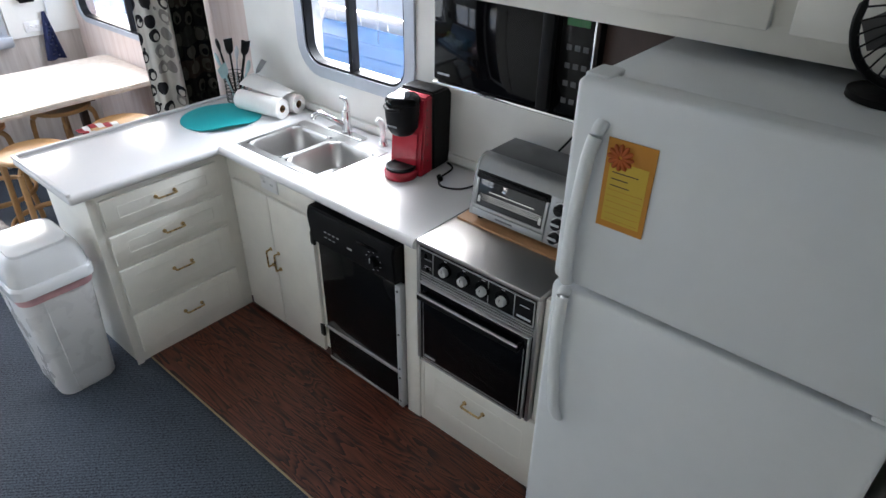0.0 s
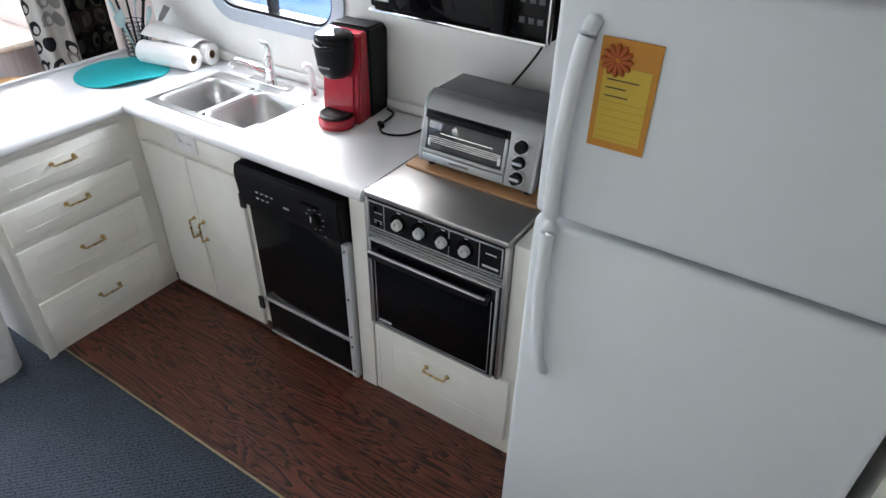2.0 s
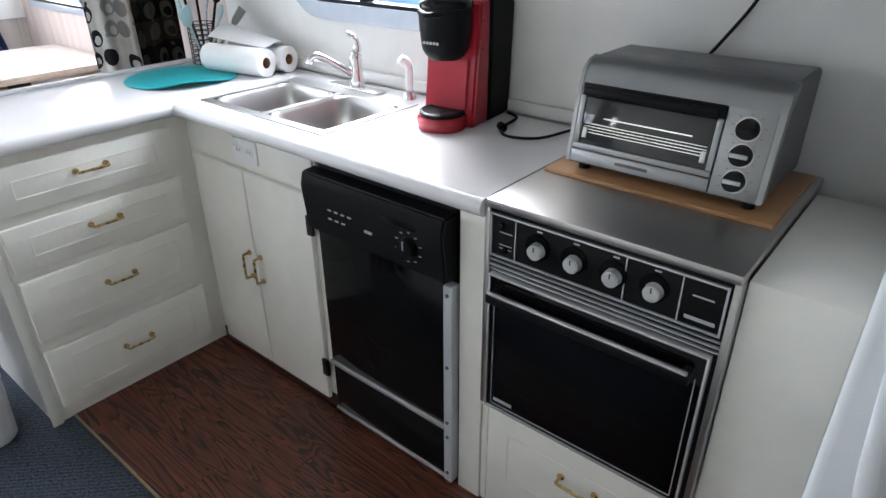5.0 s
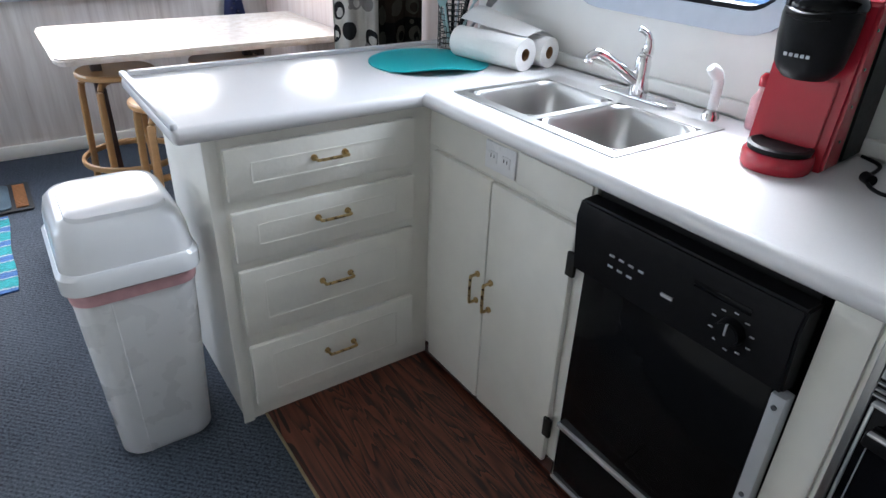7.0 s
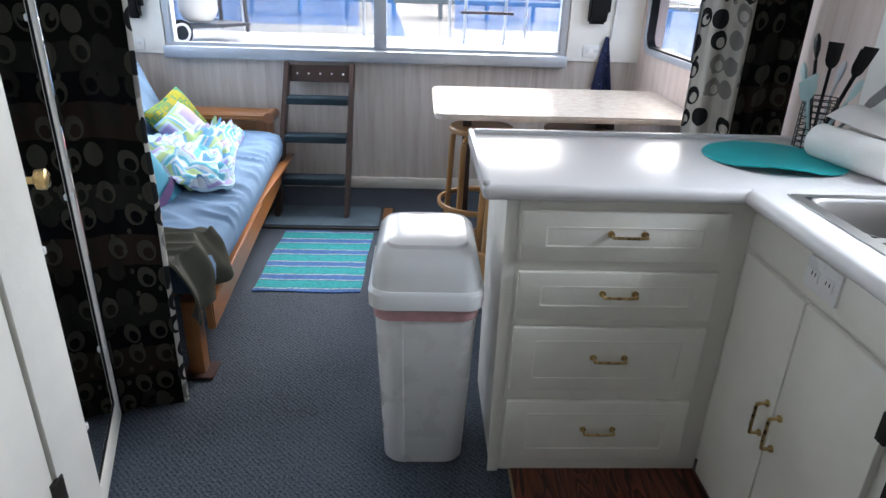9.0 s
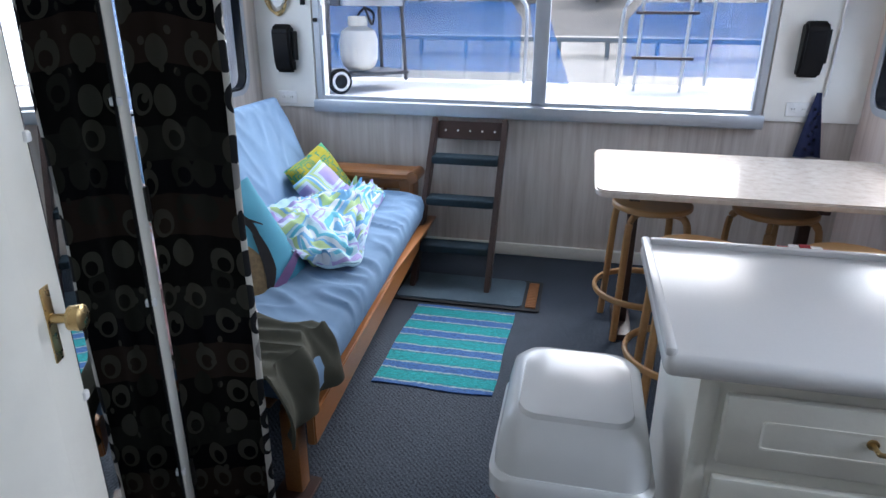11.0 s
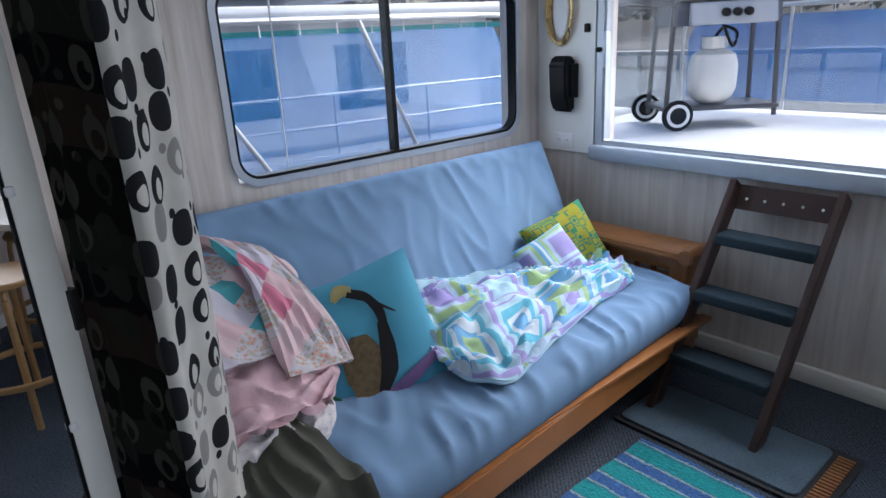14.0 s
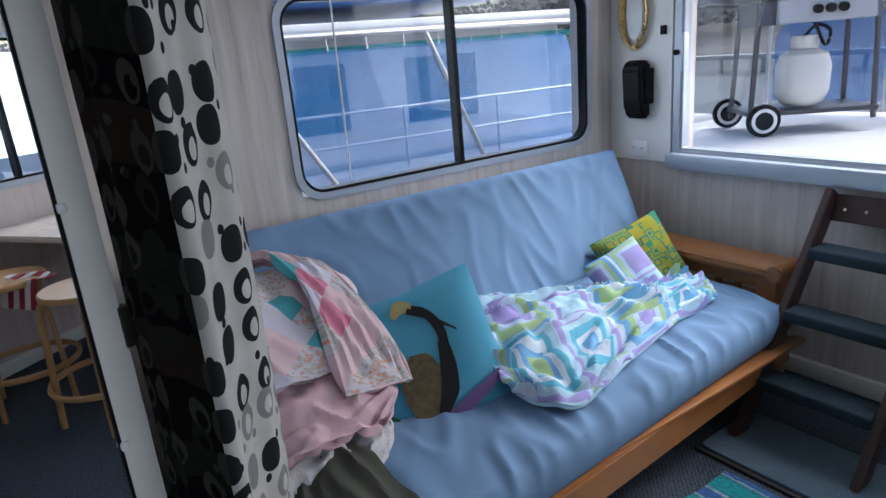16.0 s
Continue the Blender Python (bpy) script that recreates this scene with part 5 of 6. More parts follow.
for k in range(12):
    x = -2.55 + k * 0.08
    part("slat", bx(x, x + 0.05, FY0, FY1, 0.285, 0.300, 0.003), futon_wood, fu)


def arm(y0, y1):
    a = part("armrest", prism([(y0 - 0.025, 0.485), (y0 - 0.03, 0.515), (y0, 0.54), (y1, 0.545), (y1 + 0.02, 0.525), (y1 + 0.015, 0.495), (y1, 0.48)], 'x', -2.55, -1.76, 0.010, None, 3), futon_wood, fu)
    part("front_roll", cyl((-1.765, y0 - 0.03, 0.510), (-1.765, y1 + 0.02, 0.510), 0.034, n=24, bevel=0.006), futon_wood, a)
    part("front_panel", bx(-1.79, -1.765, y0 + 0.0, y1, 0.02, 0.49, 0.005), futon_wood, a)
    part("side_rail", bx(-2.50, -1.80, y0 + 0.01, y1 - 0.01, 0.34, 0.38, 0.006), futon_wood, a)
    part("apron", bx(-2.50, -1.80, y0 + 0.01, y1 - 0.01, 0.43, 0.485, 0.006), futon_wood, a)
    for x in (-2.52, -1.85):
        part("post", bx(x, x + 0.06, y0 + 0.005, y1 - 0.005, 0.0, 0.485, 0.006), futon_wood, a)
    for i in range(6):
        part("spindle", bx(-2.38 + 0.085 * i, -2.36 + 0.085 * i, y0 + 0.03, y0 + 0.05, 0.37, 0.44, 0.003), futon_wood, a)
    part("foot", bx(-1.86, -1.78, y0 - 0.02, y1 + 0.02, 0.0, 0.012, 0.003), dark_wood, a)


arm(2.44, 2.56)
part("front_leg", bx(FX - 0.02, FX + 0.035, 0.47, 0.53, 0.0, 0.30, 0.006), futon_wood, fu)
part("foot_pad", prism(rounded(FX - 0.05, FX + 0.07, 0.44, 0.55, 0.01), 'z', 0.002, 0.012, 0.002), dark_wood, fu)


def wrinkle(u, v, s=1.0):
    """Long soft creases across the padding, running with u and leaning along v."""
    w = v * 9 + 1.6 * u + 0.8 * noise.noise((u * 2, v * 3, 5.1))
    ridge = max(0.0, 1 - abs((w % 1.0) - 0.5) * 5) ** 1.5 * (0.5 + 0.5 * noise.noise((u * 2.2, v * 5, 9.0)))
    fine = max(0.0, 0.30 - abs(noise.noise((u * 2.2 + v * 3, v * 17, 7.7)))) * 0.03
    return s * (0.006 * ridge + 2.8 * fine * (0.4 + 0.6 * abs(2 * u - 1)) + 0.006 * noise.noise((u * 2, v * 3, 1.3)))


def cushion(fn, nu, nv, thick, crease=1.0):
    """A padded slab: fn(u, v) is the middle sheet, with a unit normal; edges round off."""
    bm = bmesh.new()
    lay = bm.loops.layers.uv.new("UVMap")
    def prof(a):
        e = min(a, 1 - a) / 0.07
        return 1.0 if e >= 1 else math.sqrt(max(0.0, 1 - (1 - e) ** 2))
    sides = []
    for sgn in (1, -1):
        g = []
        for i in range(nu + 1):
            row = []
            for j in range(nv + 1):
                u, v = i / nu, j / nv
                p, n = fn(u, v)
                w = thick / 2 * (0.35 + 0.65 * min(prof(u), prof(v)))
                w += wrinkle(u, v, crease) if sgn > 0 else 0
                row.append(bm.verts.new(Vector(p) + Vector(n) * w * sgn))
            g.append(row)
        sides.append(g)
        for i in range(nu):
            for j in range(nv):
                f = bm.faces.new((g[i][j], g[i + 1][j], g[i + 1][j + 1], g[i][j + 1]))
                for lo, (a, b) in zip(f.loops, ((i, j), (i + 1, j), (i + 1, j + 1), (i, j + 1))):
                    lo[lay].uv = (a / nu, b / nv)
    A, B = sides
    edge = [(i, 0) for i in range(nu)] + [(nu, j) for j in range(nv)] + [(i, nv) for i in range(nu, 0, -1)] + [(0, j) for j in range(nv, 0, -1)]
    for k in range(len(edge)):
        (a, b), (c, d) = edge[k], edge[(k + 1) % len(edge)]
        bm.faces.new((A[a][b], A[c][d], B[c][d], B[a][b]))
    return bm


def seat_fn(u, v):
    return (-2.44 + 0.875 * u - 0.105 * v * u, 0.50 + 1.90 * v, 0.360 + 0.04 * (1 - u) - 0.015 * u * math.exp(-((v - 0.3) / 0.3) ** 2)), (0.05, 0, 1)


bn_ = Vector((0.93, 0, 0.33)).normalized()


def back_fn(u, v):
    return (-2.40 - 0.225 * u, 0.50 + 1.97 * v, 0.42 + 0.495 * u), bn_


part("mattress_seat", cushion(seat_fn, 56, 190, 0.15, 0.85), blue_cotton, fu, "blue wrinkled cotton mattress seat")
part("mattress_back", cushion(back_fn, 40, 170, 0.15, 0.5), blue_cotton, fu, "blue wrinkled cotton mattress back")
bf = part("back_frame", bx(-2.74, -2.71, 0.50, 2.44, 0.30, 0.76, 0.004), futon_wood, fu)


# cushions and covers
def patch_mat(name, colors, scale, loose=0.35):
    """Square-in-square printed cotton."""
    m, b = plain(name, 0.85)
    b.inputs["Specular IOR Level"].default_value = 0.15
    tc = m.node_tree.nodes.new("ShaderNodeTexCoord")
    mp = m.node_tree.nodes.new("ShaderNodeMapping")
    mp.inputs["Scale"].default_value = (scale, scale, 1)
    m.node_tree.links.new(tc.outputs["UV"], mp.inputs[0])
    v = m.node_tree.nodes.new("ShaderNodeTexVoronoi")
    v.distance = 'CHEBYCHEV'
    v.inputs["Scale"].default_value, v.inputs["Randomness"].default_value = 1.0, loose
    m.node_tree.links.new(mp.outputs[0], v.inputs[0])
    s = m.node_tree.nodes.new("ShaderNodeSeparateColor")
    m.node_tree.links.new(v.outputs["Color"], s.inputs[0])
    band = math_node(m, 'FRACT', math_node(m, 'ADD', math_node(m, 'MULTIPLY', v.outputs["Distance"], 1.5), math_node(m, 'MULTIPLY', s.outputs[0], 3.0)))
    k = len(colors)
    r = ramp_of(m, band, [(i / k, c) for i, c in enumerate(colors)], True)
    m.node_tree.links.new(r.outputs[0], b.inputs["Base Color"])
    n = node(m, "ShaderNodeTexNoise", Scale=300, Detail=2)
    m.node_tree.links.new(tc.outputs["UV"], n.inputs[0])
    bp = node(m, "ShaderNodeBump", Strength=0.25, Distance=0.002)
    m.node_tree.links.new(n.outputs[0], bp.inputs["Height"])
    m.node_tree.links.new(bp.outputs[0], b.inputs["Normal"])
    return m


geo = patch_mat("geometric_cotton", [(0.14, 0.42, 0.56), (0.40, 0.58, 0.68), (0.34, 0.30, 0.58), (0.44, 0.56, 0.70), (0.36, 0.50, 0.26), (0.18, 0.38, 0.62), (0.56, 0.63, 0.70)], 2.5, 0.25)


def quilt_mat(name, scale, turn):
    """Patchwork of plain and flowered squares set on the diagonal, with quilted seams."""
    m, b = plain(name, 0.9)
    b.inputs["Specular IOR Level"].default_value = 0.1
    link = m.node_tree.links.new
    tc = m.node_tree.nodes.new("ShaderNodeTexCoord")
    mp = m.node_tree.nodes.new("ShaderNodeMapping")
    mp.inputs["Scale"].default_value, mp.inputs["Rotation"].default_value = (scale, scale, 1), (0, 0, radians(turn))
    link(tc.outputs["UV"], mp.inputs[0])
    v = m.node_tree.nodes.new("ShaderNodeTexVoronoi")
    v.voronoi_dimensions, v.distance = '2D', 'CHEBYCHEV'
    v.inputs["Scale"].default_value, v.inputs["Randomness"].default_value = 1.0, 0.0
    link(mp.outputs[0], v.inputs[0])
    c = m.node_tree.nodes.new("ShaderNodeSeparateColor")
    link(v.outputs["Color"], c.inputs[0])
    base = ramp_of(m, c.outputs[0], [(0.0, (0.66, 0.47, 0.50)), (0.30, (0.62, 0.58, 0.66)), (0.48, (0.66, 0.50, 0.52)), (0.70, (0.58, 0.20, 0.29)), (0.80, (0.68, 0.54, 0.55)), (0.94, (0.10, 0.36, 0.40))], True)
    fl = node(m, "ShaderNodeTexVoronoi", Scale=5.0)
    link(mp.outputs[0], fl.inputs[0])
    petals = ramp_of(m, fl.outputs["Distance"], [(0.0, (0.60, 0.20, 0.18)), (0.22, (0.62, 0.42, 0.36)), (0.38, (0.36, 0.42, 0.36)), (0.5, (0.58, 0.54, 0.58))], True)
    mix = m.node_tree.nodes.new("ShaderNodeMix")
    mix.data_type = 'RGBA'
    link(math_node(m, 'GREATER_THAN', c.outputs[1], 0.55), mix.inputs[0])
    link(base.outputs[0], mix.inputs[6])
    link(petals.outputs[0], mix.inputs[7])
    link(mix.outputs[2], b.inputs["Base Color"])
    bp = node(m, "ShaderNodeBump", Strength=0.5, Distance=0.006)
    link(math_node(m, 'SUBTRACT', 0.5, v.outputs["Distance"]), bp.inputs["Height"])
    link(bp.outputs[0], b.inputs["Normal"])
    return m


quilt_pink = quilt_mat("pink_patchwork", 9.0, 45)
pink_plain = mat("pink_cotton", (0.62, 0.42, 0.45), 0.9, var=0.08, scale=30, bump=0.4, bscale=90)
lining = mat("quilt_lining", (0.55, 0.53, 0.54), 0.9, var=0.25, scale=120)
green_pillow = patch_mat("green_paisley", [(0.34, 0.32, 0.03), (0.38, 0.34, 0.04), (0.03, 0.20, 0.15), (0.34, 0.34, 0.04), (0.06, 0.24, 0.13)], 9.0, 1.0)
sky_blue = mat("pillow_blue", (0.08, 0.32, 0.46), 0.85, var=0.06, bump=0.2, bscale=400)


def pillow_bm(w, h, t, n=18, seed=0):
    bm = bmesh.new()
    lay = bm.loops.layers.uv.new("UVMap")
    G = []
    for sgn in (1, -1):
        g = []
        for i in range(n + 1):
            row = []
            for j in range(n + 1):
                a, b = 2 * i / n - 1, 2 * j / n - 1
                puff = max(0, (1 - a ** 4)) ** 0.6 * max(0, (1 - b ** 4)) ** 0.6
                pin = 1 - 0.06 * (1 - abs(a)) * abs(b) ** 3
                pin2 = 1 - 0.06 * (1 - abs(b)) * abs(a) ** 3
                z = sgn * t / 2 * puff + 0.010 * noise.noise((a * 2.4, b * 2.4, seed + sgn)) * puff
                row.append(bm.verts.new((a * w / 2 * pin2, b * h / 2 * pin, z)))
            g.append(row)
        for i in range(n):
            for j in range(n):
                f = bm.faces.new((g[i][j], g[i + 1][j], g[i + 1][j + 1], g[i][j + 1]))
                for lo, (a, b) in zip(f.loops, ((i, j), (i + 1, j), (i + 1, j + 1), (i, j + 1))):
                    lo[lay].uv = (a / n * w / 0.42, b / n * h / 0.42)
    bmesh.ops.remove_doubles(bm, verts=bm.verts, dist=1e-4)
    return bm


def net(rows):
    """A smooth surface through a grid of guide points: fn(u, v)."""
    lines = [smooth_line(r, 12) for r in rows]

    def fn(u, v):
        ring = []
        for L in lines:
            f = v * (len(L) - 1)
            k = min(int(f), len(L) - 2)
            ring.append(L[k].lerp(L[k + 1], f - k))
        f = u * (len(ring) - 1)
        k = min(int(f), len(ring) - 2)
        t = f - k
        b, c = ring[k], ring[k + 1]
        a, d = ring[max(0, k - 1)], ring[min(len(ring) - 1, k + 2)]
        return 0.5 * ((2 * b) + (c - a) * t + (2 * a - 5 * b + 4 * c - d) * t * t + (3 * b - a - 3 * c + d) * t ** 3)
    return fn


def crumple(fn, seed, amp, freq=4.0, lean=(0.3, 0.0, 1.0)):
    """Adds sharp-ridged folds to a surface."""
    way = Vector(lean).normalized()

    def out(u, v):
        n = noise.noise((u * freq, v * freq * 1.3, seed))
        m_ = noise.noise((u * freq * 2.3 + 4, v * freq * 2.7, seed + 3))
        edge = min(1.0, 8 * min(u, 1 - u, v, 1 - v) + 0.35)
        return fn(u, v) + way * (amp * edge * (0.55 - abs(n) * 2.2 + 0.5 * m_))
    return out


gp = thing("green_pillow", "yellow-green paisley pillow propped in the sofa corner", "pillow", look((-2.235, 2.235, 0.505), (-3.3, 2.75, -0.1)) @ pose(0, 0, 0, 0, 0, 20))
part("cover", pillow_bm(0.34, 0.34, 0.12, seed=3), green_pillow, gp)
g3 = thing("geometric_pillow", "small square geometric print pillow beside the green pillow", "pillow", look((-2.12, 2.00, 0.525), (-3.1, 2.55, -0.35)) @ pose(0, 0, 0, 0, 0, 25))
part("cover", pillow_bm(0.26, 0.26, 0.10, seed=9), geo, g3)
th = thing("geometric_cover", "crumpled blue, green and lilac geometric print cover", "blanket")
cover = net([[(-2.26, 1.16, 0.56), (-2.06, 1.15, 0.565), (-1.82, 1.16, 0.475)],
             [(-2.28, 1.38, 0.57), (-2.00, 1.34, 0.565), (-1.69, 1.26, 0.455)],
             [(-2.22, 1.62, 0.54), (-2.01, 1.62, 0.545), (-1.74, 1.50, 0.46)],
             [(-2.10, 1.90, 0.51), (-1.96, 1.92, 0.53), (-1.82, 1.86, 0.465)],
             [(-2.02, 2.20, 0.47), (-1.94, 2.22, 0.50), (-1.86, 2.18, 0.46)]])
cover_fn = crumple(cover, 3.3, 0.034, 7.0)
part("hem", tube([cover_fn(i / 60, 1.0) for i in range(61)], 0.007, 6), geo, th)
part("cloth", sheet(130, 90, cover_fn, 0.012, lambda u, v: (u * 1.9, v * 1.1)), geo, th)

pp = thing("bird_pillow", "light blue pillow printed with a brown bird", "pillow", look((-2.05, 1.01, 0.545), (-3.04, 1.43, -0.02)) @ pose(0, 0, 0, 0, 0, 14))
part("cover", pillow_bm(0.47, 0.47, 0.13, seed=11), sky_blue, pp)
bird_dark = mat("bird_dark", (0.03, 0.028, 0.03), 0.85)
bird_tan = mat("bird_tan", (0.26, 0.19, 0.10), 0.9, var=0.5, scale=60)
bird_cream = mat("bird_cream", (0.60, 0.50, 0.22), 0.85)
leaf_green = mat("leaf_green", (0.05, 0.25, 0.08), 0.85)
lilac = mat("lilac", (0.26, 0.16, 0.36), 0.85)


def print_strip(name, pts, widths, material, lift):
    """A flat printed shape lying on the swelling face of the bird pillow."""
    def height(x, y):
        a, b = x / 0.235, y / 0.235
        return 0.065 * max(0, 1 - a ** 4) ** 0.6 * max(0, 1 - b ** 4) ** 0.6 + 0.012 + lift
    line = smooth_line([(p[0] * 1.16, p[1] * 1.16, 0) for p in pts], 5)
    ws = [w * 1.2 for w in widths]
    bm = bmesh.new()
    rows = []
    for i, p in enumerate(line):
        f = i / (len(line) - 1) * (len(ws) - 1)
        k = min(int(f), len(ws) - 2)
        w = ws[k] + (ws[k + 1] - ws[k]) * (f - k)
        a, b = line[max(0, i - 1)], line[min(len(line) - 1, i + 1)]
        d = (b - a).normalized()
        s = Vector((-d.y, d.x, 0))
        row = []
        for q in range(7):
            r = p + s * w * (q / 3 - 1)
            row.append(bm.verts.new((r.x, r.y, height(r.x, r.y))))
        rows.append(row)
    for A, B in zip(rows, rows[1:]):
        for q in range(6):
            bm.faces.new((A[q], A[q + 1], B[q + 1], B[q]))
    bmesh.ops.solidify(bm, geom=bm.faces[:], thickness=0.0015)
    part(name, bm, material, pp)


print_strip("printed_body", [(-0.02, 0.03), (-0.03, -0.03), (-0.04, -0.09), (-0.07, -0.14)], [0.02, 0.055, 0.055, 0.015], bird_tan, 0.001)
print_strip("printed_wing", [(0.05, 0.04), (0.04, -0.02), (0.02, -0.08), (-0.02, -0.13)], [0.012, 0.02, 0.022, 0.01], bird_dark, 0.003)
print_strip("printed_neck", [(0.0, 0.145), (0.035, 0.12), (0.055, 0.07), (0.05, 0.02)], [0.008, 0.011, 0.013, 0.010], bird_dark, 0.002)
print_strip("printed_head", [(-0.045, 0.135), (-0.02, 0.155), (0.01, 0.145)], [0.006, 0.018, 0.01], bird_cream, 0.004)
print_strip("printed_beak", [(-0.005, 0.14), (0.04, 0.105), (0.095, 0.05)], [0.008, 0.006, 0.002], bird_dark, 0.005)
print_strip("printed_perch", [(-0.13, -0.165), (-0.02, -0.15), (0.08, -0.12), (0.16, -0.09)], [0.012, 0.016, 0.016, 0.01], lilac, 0.002)
print_strip("printed_leaf", [(-0.17, -0.06), (-0.15, -0.11), (-0.13, -0.155)], [0.01, 0.03, 0.01], leaf_green, 0.001)

qu = thing("patchwork_quilt", "pink patchwork quilt piled in loose folds on the sofa end", "quilt", pose(-0.03, -0.05, 0))


low = net([[(-2.30, 0.44, 0.50), (-2.28, 0.66, 0.52), (-2.26, 0.90, 0.50)],
           [(-2.10, 0.42, 0.50), (-2.08, 0.66, 0.54), (-2.04, 0.90, 0.49)],
           [(-1.92, 0.42, 0.49), (-1.88, 0.64, 0.52), (-1.86, 0.84, 0.47)],
           [(-1.82, 0.46, 0.47), (-1.78, 0.62, 0.46), (-1.80, 0.76, 0.455)]])
part("lower_fold", sheet(50, 50, crumple(low, 2.0, 0.022, 5), 0.020), lining, qu, "white lining with small print")
mid = net([[(-2.34, 0.42, 0.62), (-2.32, 0.66, 0.66), (-2.28, 0.88, 0.62)],
           [(-2.12, 0.40, 0.60), (-2.10, 0.64, 0.66), (-2.06, 0.90, 0.60)],
           [(-1.96, 0.40, 0.565), (-1.92, 0.64, 0.60), (-1.92, 0.90, 0.565)],
           [(-1.86, 0.44, 0.535), (-1.84, 0.64, 0.545), (-1.86, 0.82, 0.535)]])
part("middle_fold", sheet(60, 60, crumple(mid, 5.0, 0.026, 5), 0.024), pink_plain, qu, "plain pink fold")
upper = net([[(-2.46, 0.42, 0.76), (-2.46, 0.60, 0.86), (-2.44, 0.80, 0.78)],
             [(-2.30, 0.40, 0.82), (-2.27, 0.60, 0.90), (-2.24, 0.84, 0.80)],
             [(-2.12, 0.38, 0.75), (-2.09, 0.58, 0.80), (-2.10, 0.86, 0.70)],
             [(-2.00, 0.40, 0.64), (-1.97, 0.60, 0.665), (-2.00, 0.86, 0.62)]])
part("upper_fold", sheet(60, 60, crumple(upper, 8.0, 0.022, 4), 0.026), quilt_pink, qu, "patchwork side")
sash = net([[(-2.46, 0.66, 0.88), (-2.44, 0.78, 0.86)],
            [(-2.28, 0.72, 0.925), (-2.24, 0.87, 0.86)],
            [(-2.12, 0.76, 0.84), (-2.10, 0.92, 0.76)],
            [(-2.00, 0.76, 0.71), (-2.00, 0.95, 0.66)],
            [(-1.90, 0.74, 0.61), (-1.92, 0.95, 0.575)]])
part("sash_fold", sheet(50, 20, crumple(sash, 12.0, 0.016, 4), 0.024, lambda u, v: (u * 0.9, v * 0.3)), quilt_pink, qu, "patchwork side")

bk = thing("olive_blanket", "dark olive blanket hanging over the sofa end", "blanket")


def blanket_fn(u, v):
    y = 0.38 + 0.32 * v
    s = u * 0.76
    if s < 0.45:
        x, z = -2.06 + s, 0.488 + 0.012 * math.sin(9 * v + 3 * u)
    else:
        d = s - 0.45
        x, z = -1.61 + 0.05 * math.sin(min(d * 6, 1.5)), 0.492 - d * 0.62
    x += 0.025 * math.sin(13 * v + 2 * u) * u + 0.02 * noise.noise((u * 4, v * 5, 9))
    z += 0.05 * (0.35 - abs(noise.noise((u * 3.5 + v, v * 6, 2.2)))) * (1 - 0.5 * u)
    return (x, y - 0.06 * u * (1 - v), z)


part("cloth", sheet(50, 40, blanket_fn, 0.008), olive_cloth, bk)

# ---- mirror door and curtains ----
hx, hy_, ang = -1.815, 0.2234, math.degrees(math.atan2(-0.952, 0.3056))
md = thing("mirror_door", "white closet door with a long mirror and brass knob, ajar", "door", pose(hx, hy_, 0.0, 0, 0, ang))
DW, MX0, MX1 = 0.535, 0.055, 0.4215
part("stile", bx(0.0, MX0, -0.018, 0.018, 0.02, 2.05, 0.003), white_paint, md)
part("stile", bx(MX1, DW, -0.018, 0.018, 0.02, 2.05, 0.003), white_paint, md)
part("bottom_rail", bx(MX0, MX1, -0.018, 0.018, 0.02, 0.10, 0.003), white_paint, md)
part("top_rail", bx(MX0, MX1, -0.018, 0.018, 1.95, 2.05, 0.003), white_paint, md)
part("mirror", bx(MX0, MX1, -0.010, 0.012, 0.10, 1.95), mirror_glass, md, "full length mirror", False)
part("mirror_edge", ring_prism(rounded(MX0, MX1, 0.10, 1.95, 0.002), rounded(MX0 + 0.006, MX1 - 0.006, 0.106, 1.944, 0.001), 'y', 0.0121, 0.015), black_plastic, md)
kn = part("knob", lathe([(0.008, 0.0), (0.008, 0.026), (0.020, 0.031), (0.022, 0.050), (0.016, 0.054)], 20), brass, md, "worn brass knob")
kn.matrix_basis = pose(DW - 0.06, 0.018, 0.955, -90, 0, 0)
part("knob_plate", bx(DW - 0.072, DW - 0.048, 0.018, 0.021, 0.88, 1.01, 0.001), brass, md)
for z in (0.30, 0.78, 1.235, 1.70):
    for x in (MX0 - 0.003, MX1 + 0.003):
        part("clip", bx(x - 0.008, x + 0.008, 0.014, 0.024, z - 0.009, z + 0.009, 0.004), white_plastic, md)
for z in (0.25, 1.0, 1.78):
    part("hinge", bx(-0.014, 0.006, 0.0, 0.024, z - 0.04, z + 0.04, 0.003), dark_iron, md)
cd = thing("closet_door", "white painted closet door with dark iron hinges", "door")
part("panel", bx(-1.599, -1.580, -1.25, -0.46, 0.03, 2.0, 0.004), white_paint, cd)
part("frame_stile", bx(-1.600, -1.575, -0.452, -0.32, 0.0, 2.1, 0.003), white_paint, cd)
for z in (0.36, 1.70):
    part("hinge", bx(-1.582, -1.572, -0.475, -0.437, z - 0.035, z + 0.035, 0.002), dark_iron, cd)


